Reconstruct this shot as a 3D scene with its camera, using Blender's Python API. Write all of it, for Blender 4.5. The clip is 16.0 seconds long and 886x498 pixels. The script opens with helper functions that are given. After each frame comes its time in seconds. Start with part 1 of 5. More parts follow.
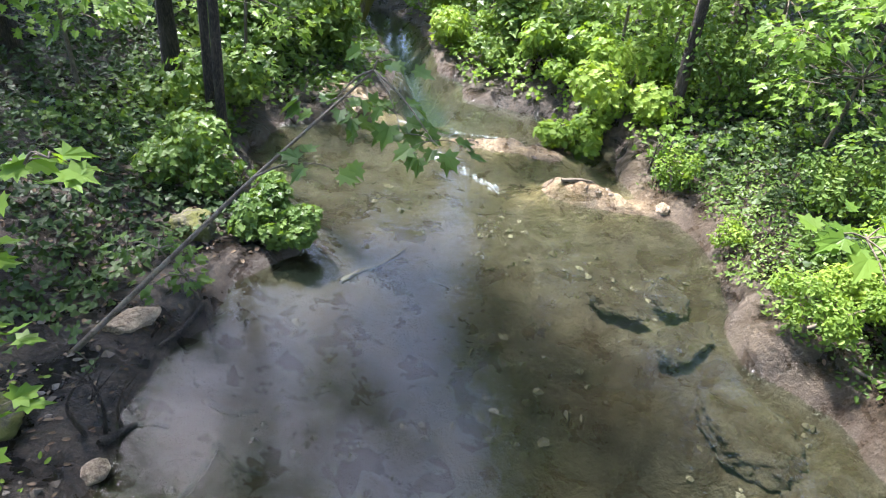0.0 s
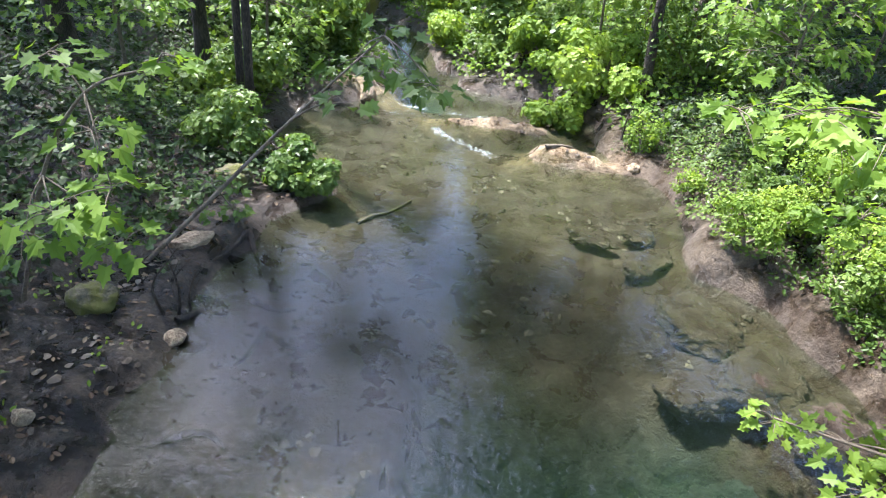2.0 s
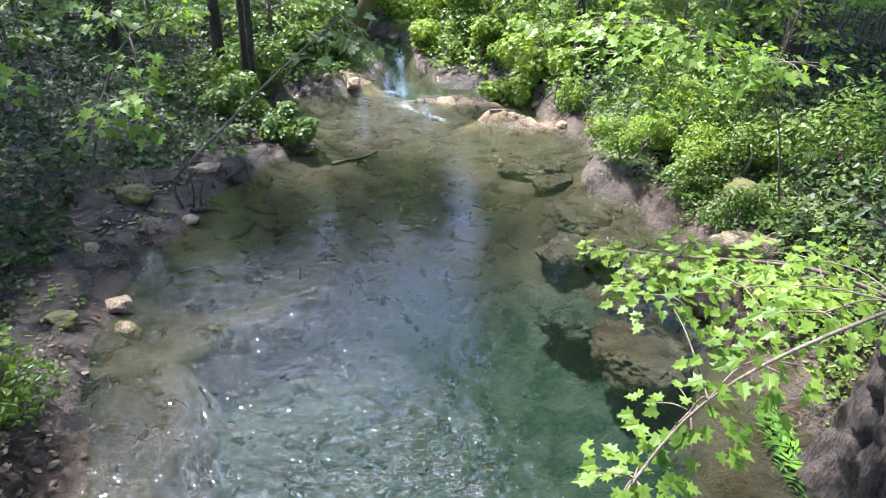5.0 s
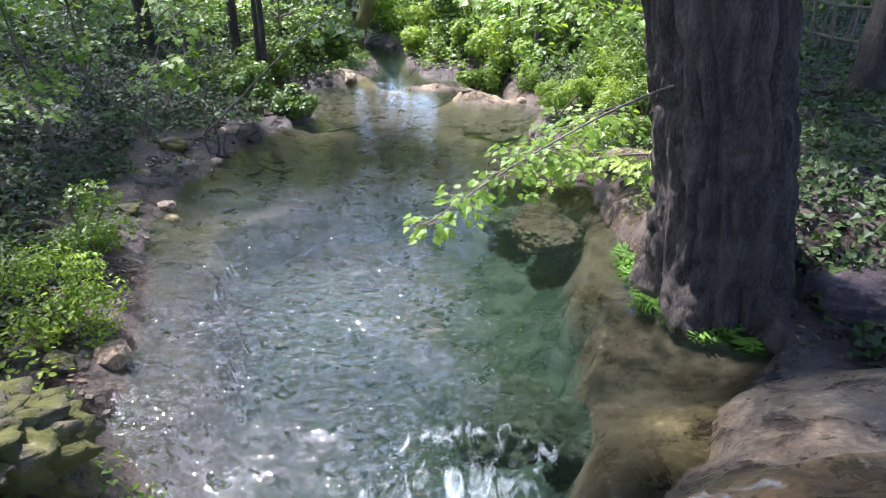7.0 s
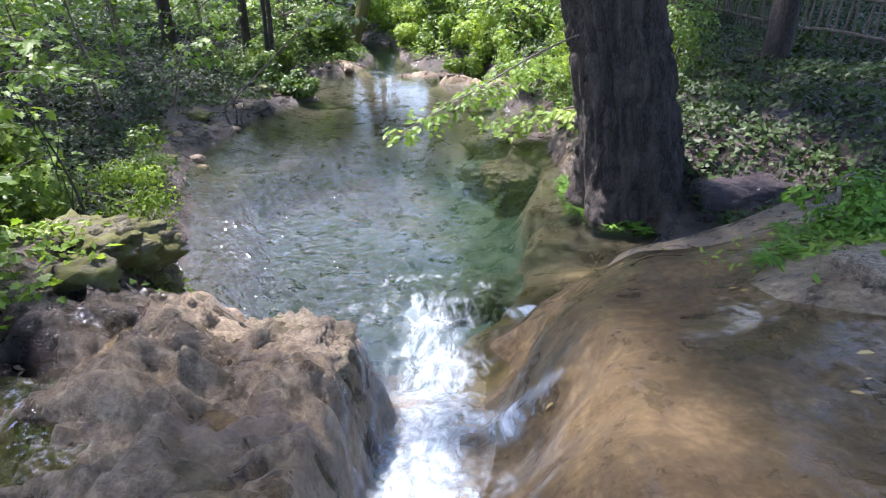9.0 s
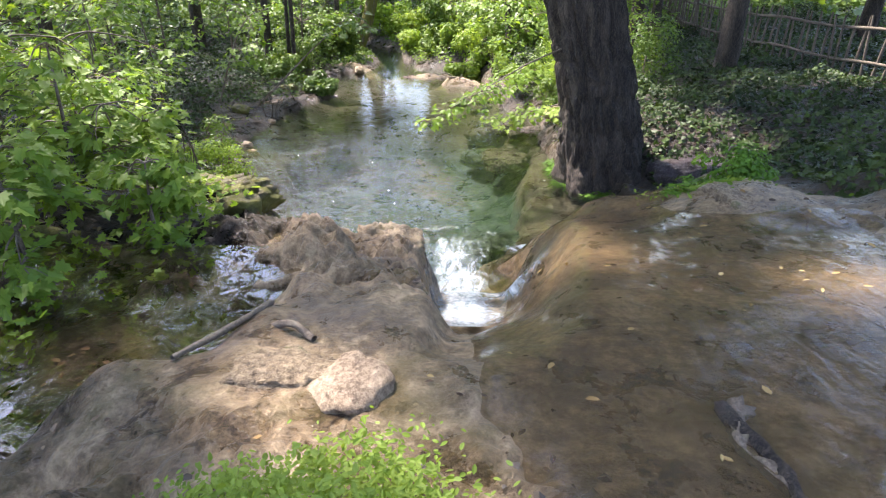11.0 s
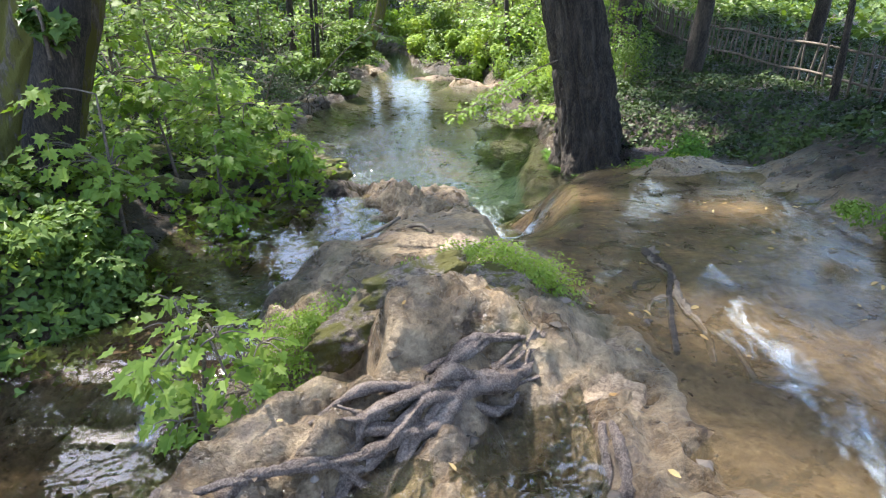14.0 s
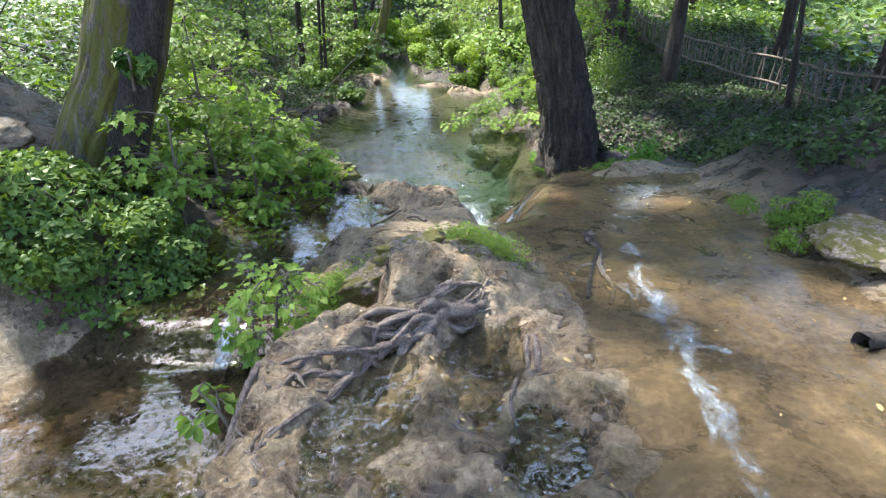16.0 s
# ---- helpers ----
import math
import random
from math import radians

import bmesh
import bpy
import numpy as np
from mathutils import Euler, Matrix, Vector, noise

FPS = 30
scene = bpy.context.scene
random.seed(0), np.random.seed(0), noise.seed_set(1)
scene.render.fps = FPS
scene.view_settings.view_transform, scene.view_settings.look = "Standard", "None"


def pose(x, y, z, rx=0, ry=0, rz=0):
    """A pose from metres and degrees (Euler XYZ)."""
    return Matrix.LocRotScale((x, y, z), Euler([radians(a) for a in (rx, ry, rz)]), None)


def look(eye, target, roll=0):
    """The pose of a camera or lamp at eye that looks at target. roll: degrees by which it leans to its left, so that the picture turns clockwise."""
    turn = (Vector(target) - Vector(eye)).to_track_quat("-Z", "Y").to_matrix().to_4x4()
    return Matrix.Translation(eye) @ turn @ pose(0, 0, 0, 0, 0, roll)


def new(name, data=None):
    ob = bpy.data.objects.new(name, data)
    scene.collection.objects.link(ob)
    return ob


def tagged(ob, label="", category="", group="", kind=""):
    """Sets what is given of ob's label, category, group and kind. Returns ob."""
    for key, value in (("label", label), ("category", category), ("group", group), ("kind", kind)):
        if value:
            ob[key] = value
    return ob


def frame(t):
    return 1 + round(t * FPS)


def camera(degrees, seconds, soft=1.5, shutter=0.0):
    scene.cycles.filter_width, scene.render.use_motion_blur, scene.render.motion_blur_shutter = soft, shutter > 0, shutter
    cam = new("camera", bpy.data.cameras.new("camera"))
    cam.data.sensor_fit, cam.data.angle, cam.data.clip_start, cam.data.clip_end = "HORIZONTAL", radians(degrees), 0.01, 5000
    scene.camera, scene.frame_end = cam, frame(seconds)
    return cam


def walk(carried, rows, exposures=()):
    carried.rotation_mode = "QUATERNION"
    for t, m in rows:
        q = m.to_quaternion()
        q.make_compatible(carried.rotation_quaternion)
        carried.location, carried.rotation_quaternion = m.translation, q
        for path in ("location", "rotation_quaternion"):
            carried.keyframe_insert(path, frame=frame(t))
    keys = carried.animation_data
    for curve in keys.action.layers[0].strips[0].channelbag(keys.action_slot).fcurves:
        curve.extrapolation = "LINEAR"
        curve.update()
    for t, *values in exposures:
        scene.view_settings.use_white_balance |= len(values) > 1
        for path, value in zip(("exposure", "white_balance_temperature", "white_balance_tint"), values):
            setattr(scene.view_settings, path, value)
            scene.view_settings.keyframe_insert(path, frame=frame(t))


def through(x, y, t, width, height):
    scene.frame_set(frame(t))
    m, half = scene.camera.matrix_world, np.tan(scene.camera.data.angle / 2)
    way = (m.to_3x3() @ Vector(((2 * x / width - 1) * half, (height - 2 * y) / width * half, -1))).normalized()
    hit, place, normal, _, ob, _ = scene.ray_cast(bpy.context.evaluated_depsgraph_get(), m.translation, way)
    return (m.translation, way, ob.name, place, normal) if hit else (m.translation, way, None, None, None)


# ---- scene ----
cam = camera(75.0, 16.0, 1.1)
PATH = [
    (0, (-1.121, 0.264, 2.912), (-1.039, 1.906, 1.773), 7.20),
    (0.5, (-1.134, -0.005, 2.887), (-1.049, 1.651, 1.77), 6.73),
    (1, (-1.169, -0.317, 2.851), (-1.086, 1.347, 1.744), 6.55),
    (1.5, (-1.155, -0.614, 2.809), (-1.076, 1.06, 1.718), 6.06),
    (2, (-1.079, -0.887, 2.778), (-1.011, 0.798, 1.704), 5.60),
    (2.5, (-0.994, -1.144, 2.77), (-0.942, 0.55, 1.709), 5.09),
    (3, (-0.878, -1.369, 2.762), (-0.839, 0.332, 1.71), 4.60),
    (3.5, (-0.717, -1.585, 2.759), (-0.688, 0.121, 1.716), 4.00),
    (4, (-0.557, -1.893, 2.73), (-0.549, -0.181, 1.696), 3.52),
    (6.5, (0.474, -4.417, 2.402), (0.373, -2.641, 1.489), -0.38),
    (7, (0.553, -4.783, 2.341), (0.45, -3.004, 1.434), -0.41),
    (7.5, (0.619, -5.168, 2.295), (0.522, -3.383, 1.398), -0.41),
    (8, (0.699, -5.546, 2.263), (0.602, -3.759, 1.37), -0.67),
    (8.5, (0.809, -5.926, 2.21), (0.699, -4.139, 1.32), -1.00),
    (9, (0.9, -6.322, 2.178), (0.787, -4.531, 1.295), -1.35),
    (11.5, (0.626, -8.253, 2.52), (0.567, -6.457, 1.642), -0.29),
    (12, (0.573, -8.542, 2.54), (0.524, -6.745, 1.664), -0.37),
    (12.5, (0.506, -8.838, 2.548), (0.454, -7.04, 1.673), -0.37),
    (13, (0.423, -9.138, 2.626), (0.373, -7.342, 1.747), -0.14),
    (13.5, (0.335, -9.435, 2.742), (0.296, -7.64, 1.861), -0.29),
    (14, (0.293, -9.723, 2.857), (0.256, -7.929, 1.971), -0.09),
    (14.5, (0.313, -9.964, 2.963), (0.268, -8.171, 2.079), 0.05),
    (15, (0.35, -10.2, 3.086), (0.305, -8.405, 2.205), -0.13),
    (15.5, (0.386, -10.485, 3.203), (0.341, -8.692, 2.319), -0.14),
    (16, (0.422, -10.8, 3.244), (0.374, -9.007, 2.359), -0.47),
]
walk(cam, [(t, look(eye, target, roll)) for t, eye, target, roll in PATH], [(0.0, 2.85, 5950, 15), (4.0, 2.8, 5800, 16), (7.0, 2.6, 5750, 22), (9.0, 2.6, 5850, 24), (11.5, 2.74, 6600, 18), (16.0, 2.6, 6150, 10)])

# ---------------------------------------------------------------- light
SUN_EL, SUN_AZ = 60.0, -45.0      # degrees; azimuth from +y towards +x
world = bpy.data.worlds.new("sky")
scene.world = world
world.use_nodes = True
_n = world.node_tree.nodes
_sky = _n.new("ShaderNodeTexSky")
_sky.sky_type, _sky.sun_disc = "NISHITA", False
_sky.sun_elevation, _sky.sun_rotation = radians(SUN_EL), radians(SUN_AZ)
_sky.dust_density, _sky.air_density, _sky.ozone_density = 1.5, 1.0, 0.7
_n["Background"].inputs["Strength"].default_value = 0.14
world.node_tree.links.new(_sky.outputs[0], _n["Background"].inputs[0])
sun = new("sun", bpy.data.lights.new("sun", "SUN"))
sun.data.energy, sun.data.angle, sun.data.color = 3.3, radians(3.0), (1.0, 0.95, 0.86)
_d = Vector((math.sin(radians(SUN_AZ)) * math.cos(radians(SUN_EL)), math.cos(radians(SUN_AZ)) * math.cos(radians(SUN_EL)), math.sin(radians(SUN_EL))))
sun.matrix_world = look(_d * 40, (0, 0, 0))

# ---------------------------------------------------------------- materials


def material(name):
    m = bpy.data.materials.new(name)
    m.use_nodes = True
    return m, m.node_tree.nodes, m.node_tree.links, m.node_tree.nodes["Principled BSDF"]


def noise_node(n, l, scale, detail=6, rough=0.6, vector=None, distort=0.0):
    t = n.new("ShaderNodeTexNoise")
    t.inputs["Scale"].default_value, t.inputs["Detail"].default_value = scale, detail
    t.inputs["Roughness"].default_value, t.inputs["Distortion"].default_value = rough, distort
    if vector is not None:
        l.new(vector, t.inputs["Vector"])
    return t.outputs["Fac"]


def ramp(n, l, fac, stops):
    r = n.new("ShaderNodeValToRGB")
    e = r.color_ramp.elements
    while len(e) < len(stops):
        e.new(0.5)
    for k, (p, c) in zip(e, stops):
        k.position, k.color = p, (*c, 1) if len(c) == 3 else c
    l.new(fac, r.inputs[0])
    return r.outputs[0]


def mix(n, l, fac, a, b, how="MIX"):
    m = n.new("ShaderNodeMix")
    m.data_type, m.blend_type = "RGBA", how
    for sock, v in ((m.inputs[0], fac), (m.inputs[6], a), (m.inputs[7], b)):
        if hasattr(v, "is_output"):
            l.new(v, sock)
        else:
            sock.default_value = v if not isinstance(v, tuple) else (*v, 1)
    return m.outputs[2]


def bump(n, l, b, height, strength, dist):
    k = n.new("ShaderNodeBump")
    k.inputs["Strength"].default_value, k.inputs["Distance"].default_value = strength, dist
    l.new(height, k.inputs["Height"])
    l.new(k.outputs[0], b.inputs["Normal"])


def coords(n):
    return n.new("ShaderNodeTexCoord").outputs["Object"]


def maths(n, l, op, a, b=0.0):
    m = n.new("ShaderNodeMath")
    m.operation = op
    for sock, v in zip(m.inputs, (a, b)):
        if hasattr(v, "is_output"):
            l.new(v, sock)
        else:
            sock.default_value = v
    return m.outputs[0]


def earthy(name, dark, mid, light, scale, wet=0.85, relief=0.6, dist=0.03, moss=None, moss_at=0.55, stretch=(1, 1, 1)):
    """Soil, stone or bark: two scales of colour, optional moss, relief."""
    m, n, l, b = material(name)
    mp = n.new("ShaderNodeMapping")
    mp.inputs["Scale"].default_value = stretch
    l.new(coords(n), mp.inputs[0])
    v = mp.outputs[0]
    big = noise_node(n, l, scale, 5, 0.6, v)
    fine = noise_node(n, l, scale * 9, 8, 0.7, v)
    grain = noise_node(n, l, scale * 34, 4, 0.7, v)
    fine = maths(n, l, "ADD", maths(n, l, "MULTIPLY", fine, 0.65), maths(n, l, "MULTIPLY", grain, 0.35))
    c = ramp(n, l, big, [(0.38, dark), (0.5, mid), (0.62, light)])
    c = mix(n, l, 0.6, c, ramp(n, l, fine, [(0.42, dark), (0.5, mid), (0.58, light)]))
    if moss:
        k = noise_node(n, l, scale * 1.7, 6, 0.65, v, 0.4)
        c = mix(n, l, ramp(n, l, k, [(moss_at, (0, 0, 0)), (moss_at + 0.1, (1, 1, 1))]), c, moss)
    l.new(c, b.inputs["Base Color"])
    b.inputs["Roughness"].default_value = wet
    bump(n, l, b, maths(n, l, "ADD", maths(n, l, "MULTIPLY", big, 1.5), fine), relief, dist)
    return m


def leafy(name, dark, mid, light, rough=0.45, through=0.35):
    """Leaves: each leaf has a tint of its own, light shines through it."""
    m, n, l, b = material(name)
    g = n.new("ShaderNodeNewGeometry")
    c = ramp(n, l, g.outputs["Random Per Island"], [(0.0, dark), (0.55, mid), (1.0, light)])
    k = noise_node(n, l, 1.3, 3, 0.5, coords(n))
    c = mix(n, l, 0.6, c, ramp(n, l, k, [(0.35, dark), (0.5, mid), (0.68, light)]))
    l.new(c, b.inputs["Base Color"])
    b.inputs["Roughness"].default_value = rough
    b.inputs["Specular IOR Level"].default_value = 0.18
    t = n.new("ShaderNodeBsdfTranslucent")
    tc = mix(n, l, 1.0, c, (1.0, 1.0, 0.35), "MULTIPLY")
    gain = mix(n, l, 1.0, tc, (1.9, 1.9, 1.9), "MULTIPLY")
    l.new(gain, t.inputs["Color"])
    s = n.new("ShaderNodeMixShader")
    s.inputs[0].default_value = through
    l.new(b.outputs[0], s.inputs[1])
    l.new(t.outputs[0], s.inputs[2])
    l.new(s.outputs[0], n["Material Output"].inputs[0])
    return m


def watery(name, tint, clear, scale, strength, rough=0.03, stretch=(1, 1, 1), calm=None, ior=1.33):
    """Water: clear below, mirror by Fresnel, small waves; calm also boosts the mirror where it is high."""
    m, n, l, b = material(name)
    n.remove(b)
    mp = n.new("ShaderNodeMapping")
    l.new(coords(n), mp.inputs[0])
    mp.inputs["Scale"].default_value = stretch
    w = noise_node(n, l, scale, 2.5, 0.5, mp.outputs[0], 0.8)
    w2 = noise_node(n, l, scale * 0.16, 2, 0.5, mp.outputs[0])
    h = maths(n, l, "ADD", w, maths(n, l, "MULTIPLY", w2, 1.5))
    lively = calm(n, l) if calm else None
    if calm:
        h = maths(n, l, "MULTIPLY", h, lively)
    k = n.new("ShaderNodeBump")
    k.inputs["Strength"].default_value, k.inputs["Distance"].default_value = strength, 0.035
    l.new(h, k.inputs["Height"])
    f = n.new("ShaderNodeFresnel")
    f.inputs["IOR"].default_value = ior
    l.new(k.outputs[0], f.inputs["Normal"])
    t = n.new("ShaderNodeBsdfTransparent")
    t.inputs["Color"].default_value = (*tint, 1)
    d = n.new("ShaderNodeBsdfDiffuse")
    d.inputs["Color"].default_value = (*clear[1], 1)
    under = n.new("ShaderNodeMixShader")
    under.inputs[0].default_value = clear[0]
    l.new(t.outputs[0], under.inputs[1])
    l.new(d.outputs[0], under.inputs[2])
    g = n.new("ShaderNodeBsdfGlossy")
    g.inputs["Roughness"].default_value = rough
    l.new(k.outputs[0], g.inputs["Normal"])
    s = n.new("ShaderNodeMixShader")
    gloss = f.outputs[0]
    # sky reflection raised above Fresnel by the wave mask
    if calm:
        gloss = maths(n, l, "MINIMUM", maths(n, l, "MULTIPLY", gloss, maths(n, l, "ADD", maths(n, l, "MULTIPLY", lively, 1.7), 1.0)), 1.0)
    l.new(gloss, s.inputs[0])
    l.new(under.outputs[0], s.inputs[1])
    l.new(g.outputs[0], s.inputs[2])
    l.new(s.outputs[0], n["Material Output"].inputs[0])
    return m




def region(n, name):
    a = n.new("ShaderNodeAttribute")
    a.attribute_name = name
    return a.outputs["Fac"]


def ground_material():
    """Brown silt under water, deep water's dark green painted into the basin bed, dark leafy soil on the banks, tan
    travertine on the terrace.
    """
    m, n, l, b = material("stream_ground")
    v = coords(n)
    big, mid, fine = noise_node(n, l, 0.9, 4, 0.55, v), noise_node(n, l, 4.0, 6, 0.65, v, 0.4), noise_node(n, l, 26.0, 8, 0.7, v)
    grit = noise_node(n, l, 95.0, 4, 0.7, v)
    blend = maths(n, l, "ADD", maths(n, l, "ADD", maths(n, l, "MULTIPLY", mid, 0.55), maths(n, l, "MULTIPLY", fine, 0.33)), maths(n, l, "MULTIPLY", grit, 0.12))
    silt = ramp(n, l, blend, [(0.33, (0.046, 0.032, 0.024)), (0.5, (0.066, 0.047, 0.035)), (0.67, (0.108, 0.08, 0.058))])
    silt = mix(n, l, ramp(n, l, big, [(0.45, (0, 0, 0)), (0.65, (0.55, 0.55, 0.55))]), silt, (0.092, 0.070, 0.040))
    # darkening and green of deep water, put into the bed's colour
    depth_tint = ramp(n, l, blend, [(0.3, (0.016, 0.033, 0.026)), (0.5, (0.021, 0.042, 0.033)), (0.7, (0.032, 0.057, 0.044))])
    soil = ramp(n, l, blend, [(0.44, (0.008, 0.006, 0.004)), (0.5, (0.032, 0.022, 0.016)), (0.56, (0.08, 0.06, 0.043))])
    trav = ramp(n, l, blend, [(0.40, (0.05, 0.033, 0.02)), (0.5, (0.26, 0.183, 0.106)), (0.6, (0.54, 0.405, 0.25))])
    stain = noise_node(n, l, 2.1, 6, 0.65, v, 0.7)
    trav = mix(n, l, ramp(n, l, stain, [(0.52, (0, 0, 0)), (0.66, (0.7, 0.7, 0.7))]), trav, (0.125, 0.10, 0.03))
    trav = mix(n, l, ramp(n, l, stain, [(0.34, (0.6, 0.6, 0.6)), (0.44, (0, 0, 0))]), trav, (0.14, 0.108, 0.09))
    c = mix(n, l, maths(n, l, "ADD", region(n, "deep"), 0.0), silt, depth_tint)
    c = mix(n, l, region(n, "soil"), c, soil)
    c = mix(n, l, region(n, "travertine"), c, trav)
    l.new(c, b.inputs["Base Color"])
    l.new(ramp(n, l, mid, [(0.38, (0.16, 0.16, 0.16)), (0.5, (0.42, 0.42, 0.42)), (0.65, (0.8, 0.8, 0.8))]), b.inputs["Roughness"])
    bump(n, l, b, maths(n, l, "ADD", maths(n, l, "ADD", maths(n, l, "MULTIPLY", mid, 1.6), fine), maths(n, l, "MULTIPLY", grit, 0.35)), 1.0, 0.06)
    return m


BED = ground_material()
TRAVERTINE = earthy("wet_travertine", (0.07, 0.046, 0.026), (0.25, 0.18, 0.105), (0.46, 0.36, 0.23), 4.5, 0.6, 1.0, 0.05, (0.10, 0.11, 0.02), 0.6)
PALE = earthy("pale_limestone", (0.12, 0.08, 0.05), (0.35, 0.255, 0.165), (0.58, 0.45, 0.31), 5.0, 0.8, 1.0, 0.04)
PALEMOSS = earthy("mossy_limestone", (0.07, 0.05, 0.037), (0.26, 0.2, 0.15), (0.48, 0.39, 0.31), 6.0, 0.8, 1.0, 0.05, (0.13, 0.115, 0.014), 0.43)
WETROCK = earthy("dark_wet_rock", (0.02, 0.015, 0.017), (0.07, 0.053, 0.055), (0.15, 0.12, 0.12), 6.0, 0.3, 1.0, 0.05, (0.06, 0.055, 0.012), 0.6)
MOSSY = earthy("mossy_stone", (0.03, 0.03, 0.015), (0.08, 0.07, 0.04), (0.17, 0.14, 0.09), 3.0, 0.9, 0.9, 0.03, (0.085, 0.085, 0.014), 0.42)
BARK = earthy("rough_bark", (0.010, 0.007, 0.005), (0.042, 0.031, 0.023), (0.135, 0.103, 0.075), 9.0, 0.9, 1.0, 0.06, stretch=(1, 1, 0.25))
MOSSBARK = earthy("mossy_bark", (0.05, 0.04, 0.028), (0.12, 0.09, 0.06), (0.25, 0.21, 0.16), 7.0, 0.9, 1.0, 0.04, (0.13, 0.12, 0.018), 0.40, (1, 1, 0.3))
ROOTWOOD = earthy("weathered_root", (0.055, 0.038, 0.03), (0.20, 0.147, 0.115), (0.44, 0.35, 0.285), 14.0, 0.75, 1.0, 0.03)
TWIG = earthy("dry_twig", (0.05, 0.035, 0.025), (0.11, 0.085, 0.06), (0.2, 0.165, 0.12), 9.0, 0.85, 0.5, 0.004)
IVY = leafy("ivy_leaf", (0.010, 0.020, 0.007), (0.026, 0.047, 0.012), (0.072, 0.11, 0.03), 0.5, 0.15)
MAPLE = leafy("maple_leaf", (0.06, 0.115, 0.015), (0.115, 0.19, 0.028), (0.20, 0.29, 0.05), 0.45, 0.4)
BRIGHT = leafy("bright_herb", (0.075, 0.13, 0.018), (0.14, 0.215, 0.033), (0.245, 0.32, 0.06), 0.5, 0.35)
SHRUB = leafy("shrub_leaf", (0.035, 0.07, 0.014), (0.075, 0.125, 0.025), (0.145, 0.205, 0.05), 0.4, 0.3)
FERN = leafy("fern_leaf", (0.04, 0.09, 0.015), (0.08, 0.17, 0.02), (0.14, 0.25, 0.035), 0.5, 0.3)
LITTER = leafy("fallen_leaf", (0.16, 0.09, 0.04), (0.36, 0.25, 0.10), (0.55, 0.45, 0.22), 0.7, 0.1)
LEAFMOULD = leafy("leaf_litter", (0.035, 0.022, 0.014), (0.09, 0.06, 0.04), (0.2, 0.15, 0.1), 0.8, 0.05)
STONES = leafy("pebble_stone", (0.035, 0.028, 0.021), (0.09, 0.072, 0.056), (0.2, 0.17, 0.14), 0.8, 0.0)
FENCEWOOD = earthy("grey_fence_wood", (0.045, 0.034, 0.025), (0.10, 0.078, 0.056), (0.18, 0.145, 0.11), 8.0, 0.85, 0.4, 0.005)
def ripples(n, l):
    """Waves are high in the lower pool beside the fall and die away upstream, and the added sky sheen with them."""
    v = coords(n)
    out = []
    for centre, reach in (((-1.1, -1.9, 0.0), 2.2), ((-1.0, 0.3, 0.0), 2.0)):
        g = n.new("ShaderNodeVectorMath")
        g.operation = "DISTANCE"
        l.new(v, g.inputs[0])
        g.inputs[1].default_value = centre
        out.append(ramp(n, l, maths(n, l, "DIVIDE", g.outputs["Value"], reach), [(0.25, (1, 1, 1)), (1.0, (0, 0, 0))]))
    near = maths(n, l, "ADD", maths(n, l, "MULTIPLY", out[0], 2.6), maths(n, l, "MULTIPLY", out[1], 0.6))
    gust = ramp(n, l, noise_node(n, l, 0.7, 2, 0.5, v), [(0.4, (0.35, 0.35, 0.35)), (0.62, (1, 1, 1))])
    return maths(n, l, "ADD", maths(n, l, "MULTIPLY", near, gust), 0.10)


POOLWATER = watery("pool_water", (0.78, 0.83, 0.73), (0.035, (0.05, 0.09, 0.065)), 11.0, 1.0, 0.0, (1, 1.4, 1), ripples, 1.33)
SIDEWATER = watery("still_water", (0.84, 0.80, 0.72), (0.05, (0.12, 0.095, 0.07)), 7.0, 0.14, 0.0, ior=1.75)
PUDDLEWATER = watery("puddle_water", (0.93, 0.93, 0.86), (0.06, (0.14, 0.15, 0.11)), 11.0, 0.3, 0.0, ior=1.9)
SHELFWATER = watery("shallow_water", (0.84, 0.78, 0.68), (0.24, (0.18, 0.142, 0.085)), 8.0, 0.2, 0.06, (2.0, 0.9, 1), None, 1.16)


def foamy():
    """Aerated water: streaks along the flow, thin and bluish where it breaks up."""
    m, n, l, b = material("white_foam")
    mp = n.new("ShaderNodeMapping")
    mp.inputs["Scale"].default_value = (1.0, 0.42, 0.6)
    l.new(coords(n), mp.inputs[0])
    k = noise_node(n, l, 20.0, 6, 0.65, mp.outputs[0], 0.6)
    l.new(ramp(n, l, k, [(0.34, (0.24, 0.33, 0.37)), (0.58, (0.66, 0.72, 0.75))]), b.inputs["Base Color"])
    b.inputs["Roughness"].default_value = 0.6
    bump(n, l, b, k, 0.8, 0.02)
    k2 = noise_node(n, l, 8.5, 7, 0.7, mp.outputs[0], 1.2)
    al = maths(n, l, "SUBTRACT", maths(n, l, "ADD", region(n, "cover"), maths(n, l, "MULTIPLY", k2, 2.0)), 1.33)
    c = n.new("ShaderNodeClamp")
    l.new(maths(n, l, "MULTIPLY", al, 1.05), c.inputs[0])
    l.new(c.outputs[0], b.inputs["Alpha"])
    return m


FOAM = foamy()

# ---------------------------------------------------------------- helpers


def thing(name, label, category, group="", at=(0, 0, 0)):
    e = new(name)
    e.empty_display_size = 0.1
    e.location = at
    return tagged(e, label, category, group)


def mesh_of(name, verts, faces, mat, smooth=True):
    me = bpy.data.meshes.new(name)
    me.from_pydata([tuple(v) for v in verts], [], [tuple(f) for f in faces])
    me.materials.append(mat)
    if smooth:
        me.polygons.foreach_set("use_smooth", [True] * len(me.polygons))
    me.update()
    return me


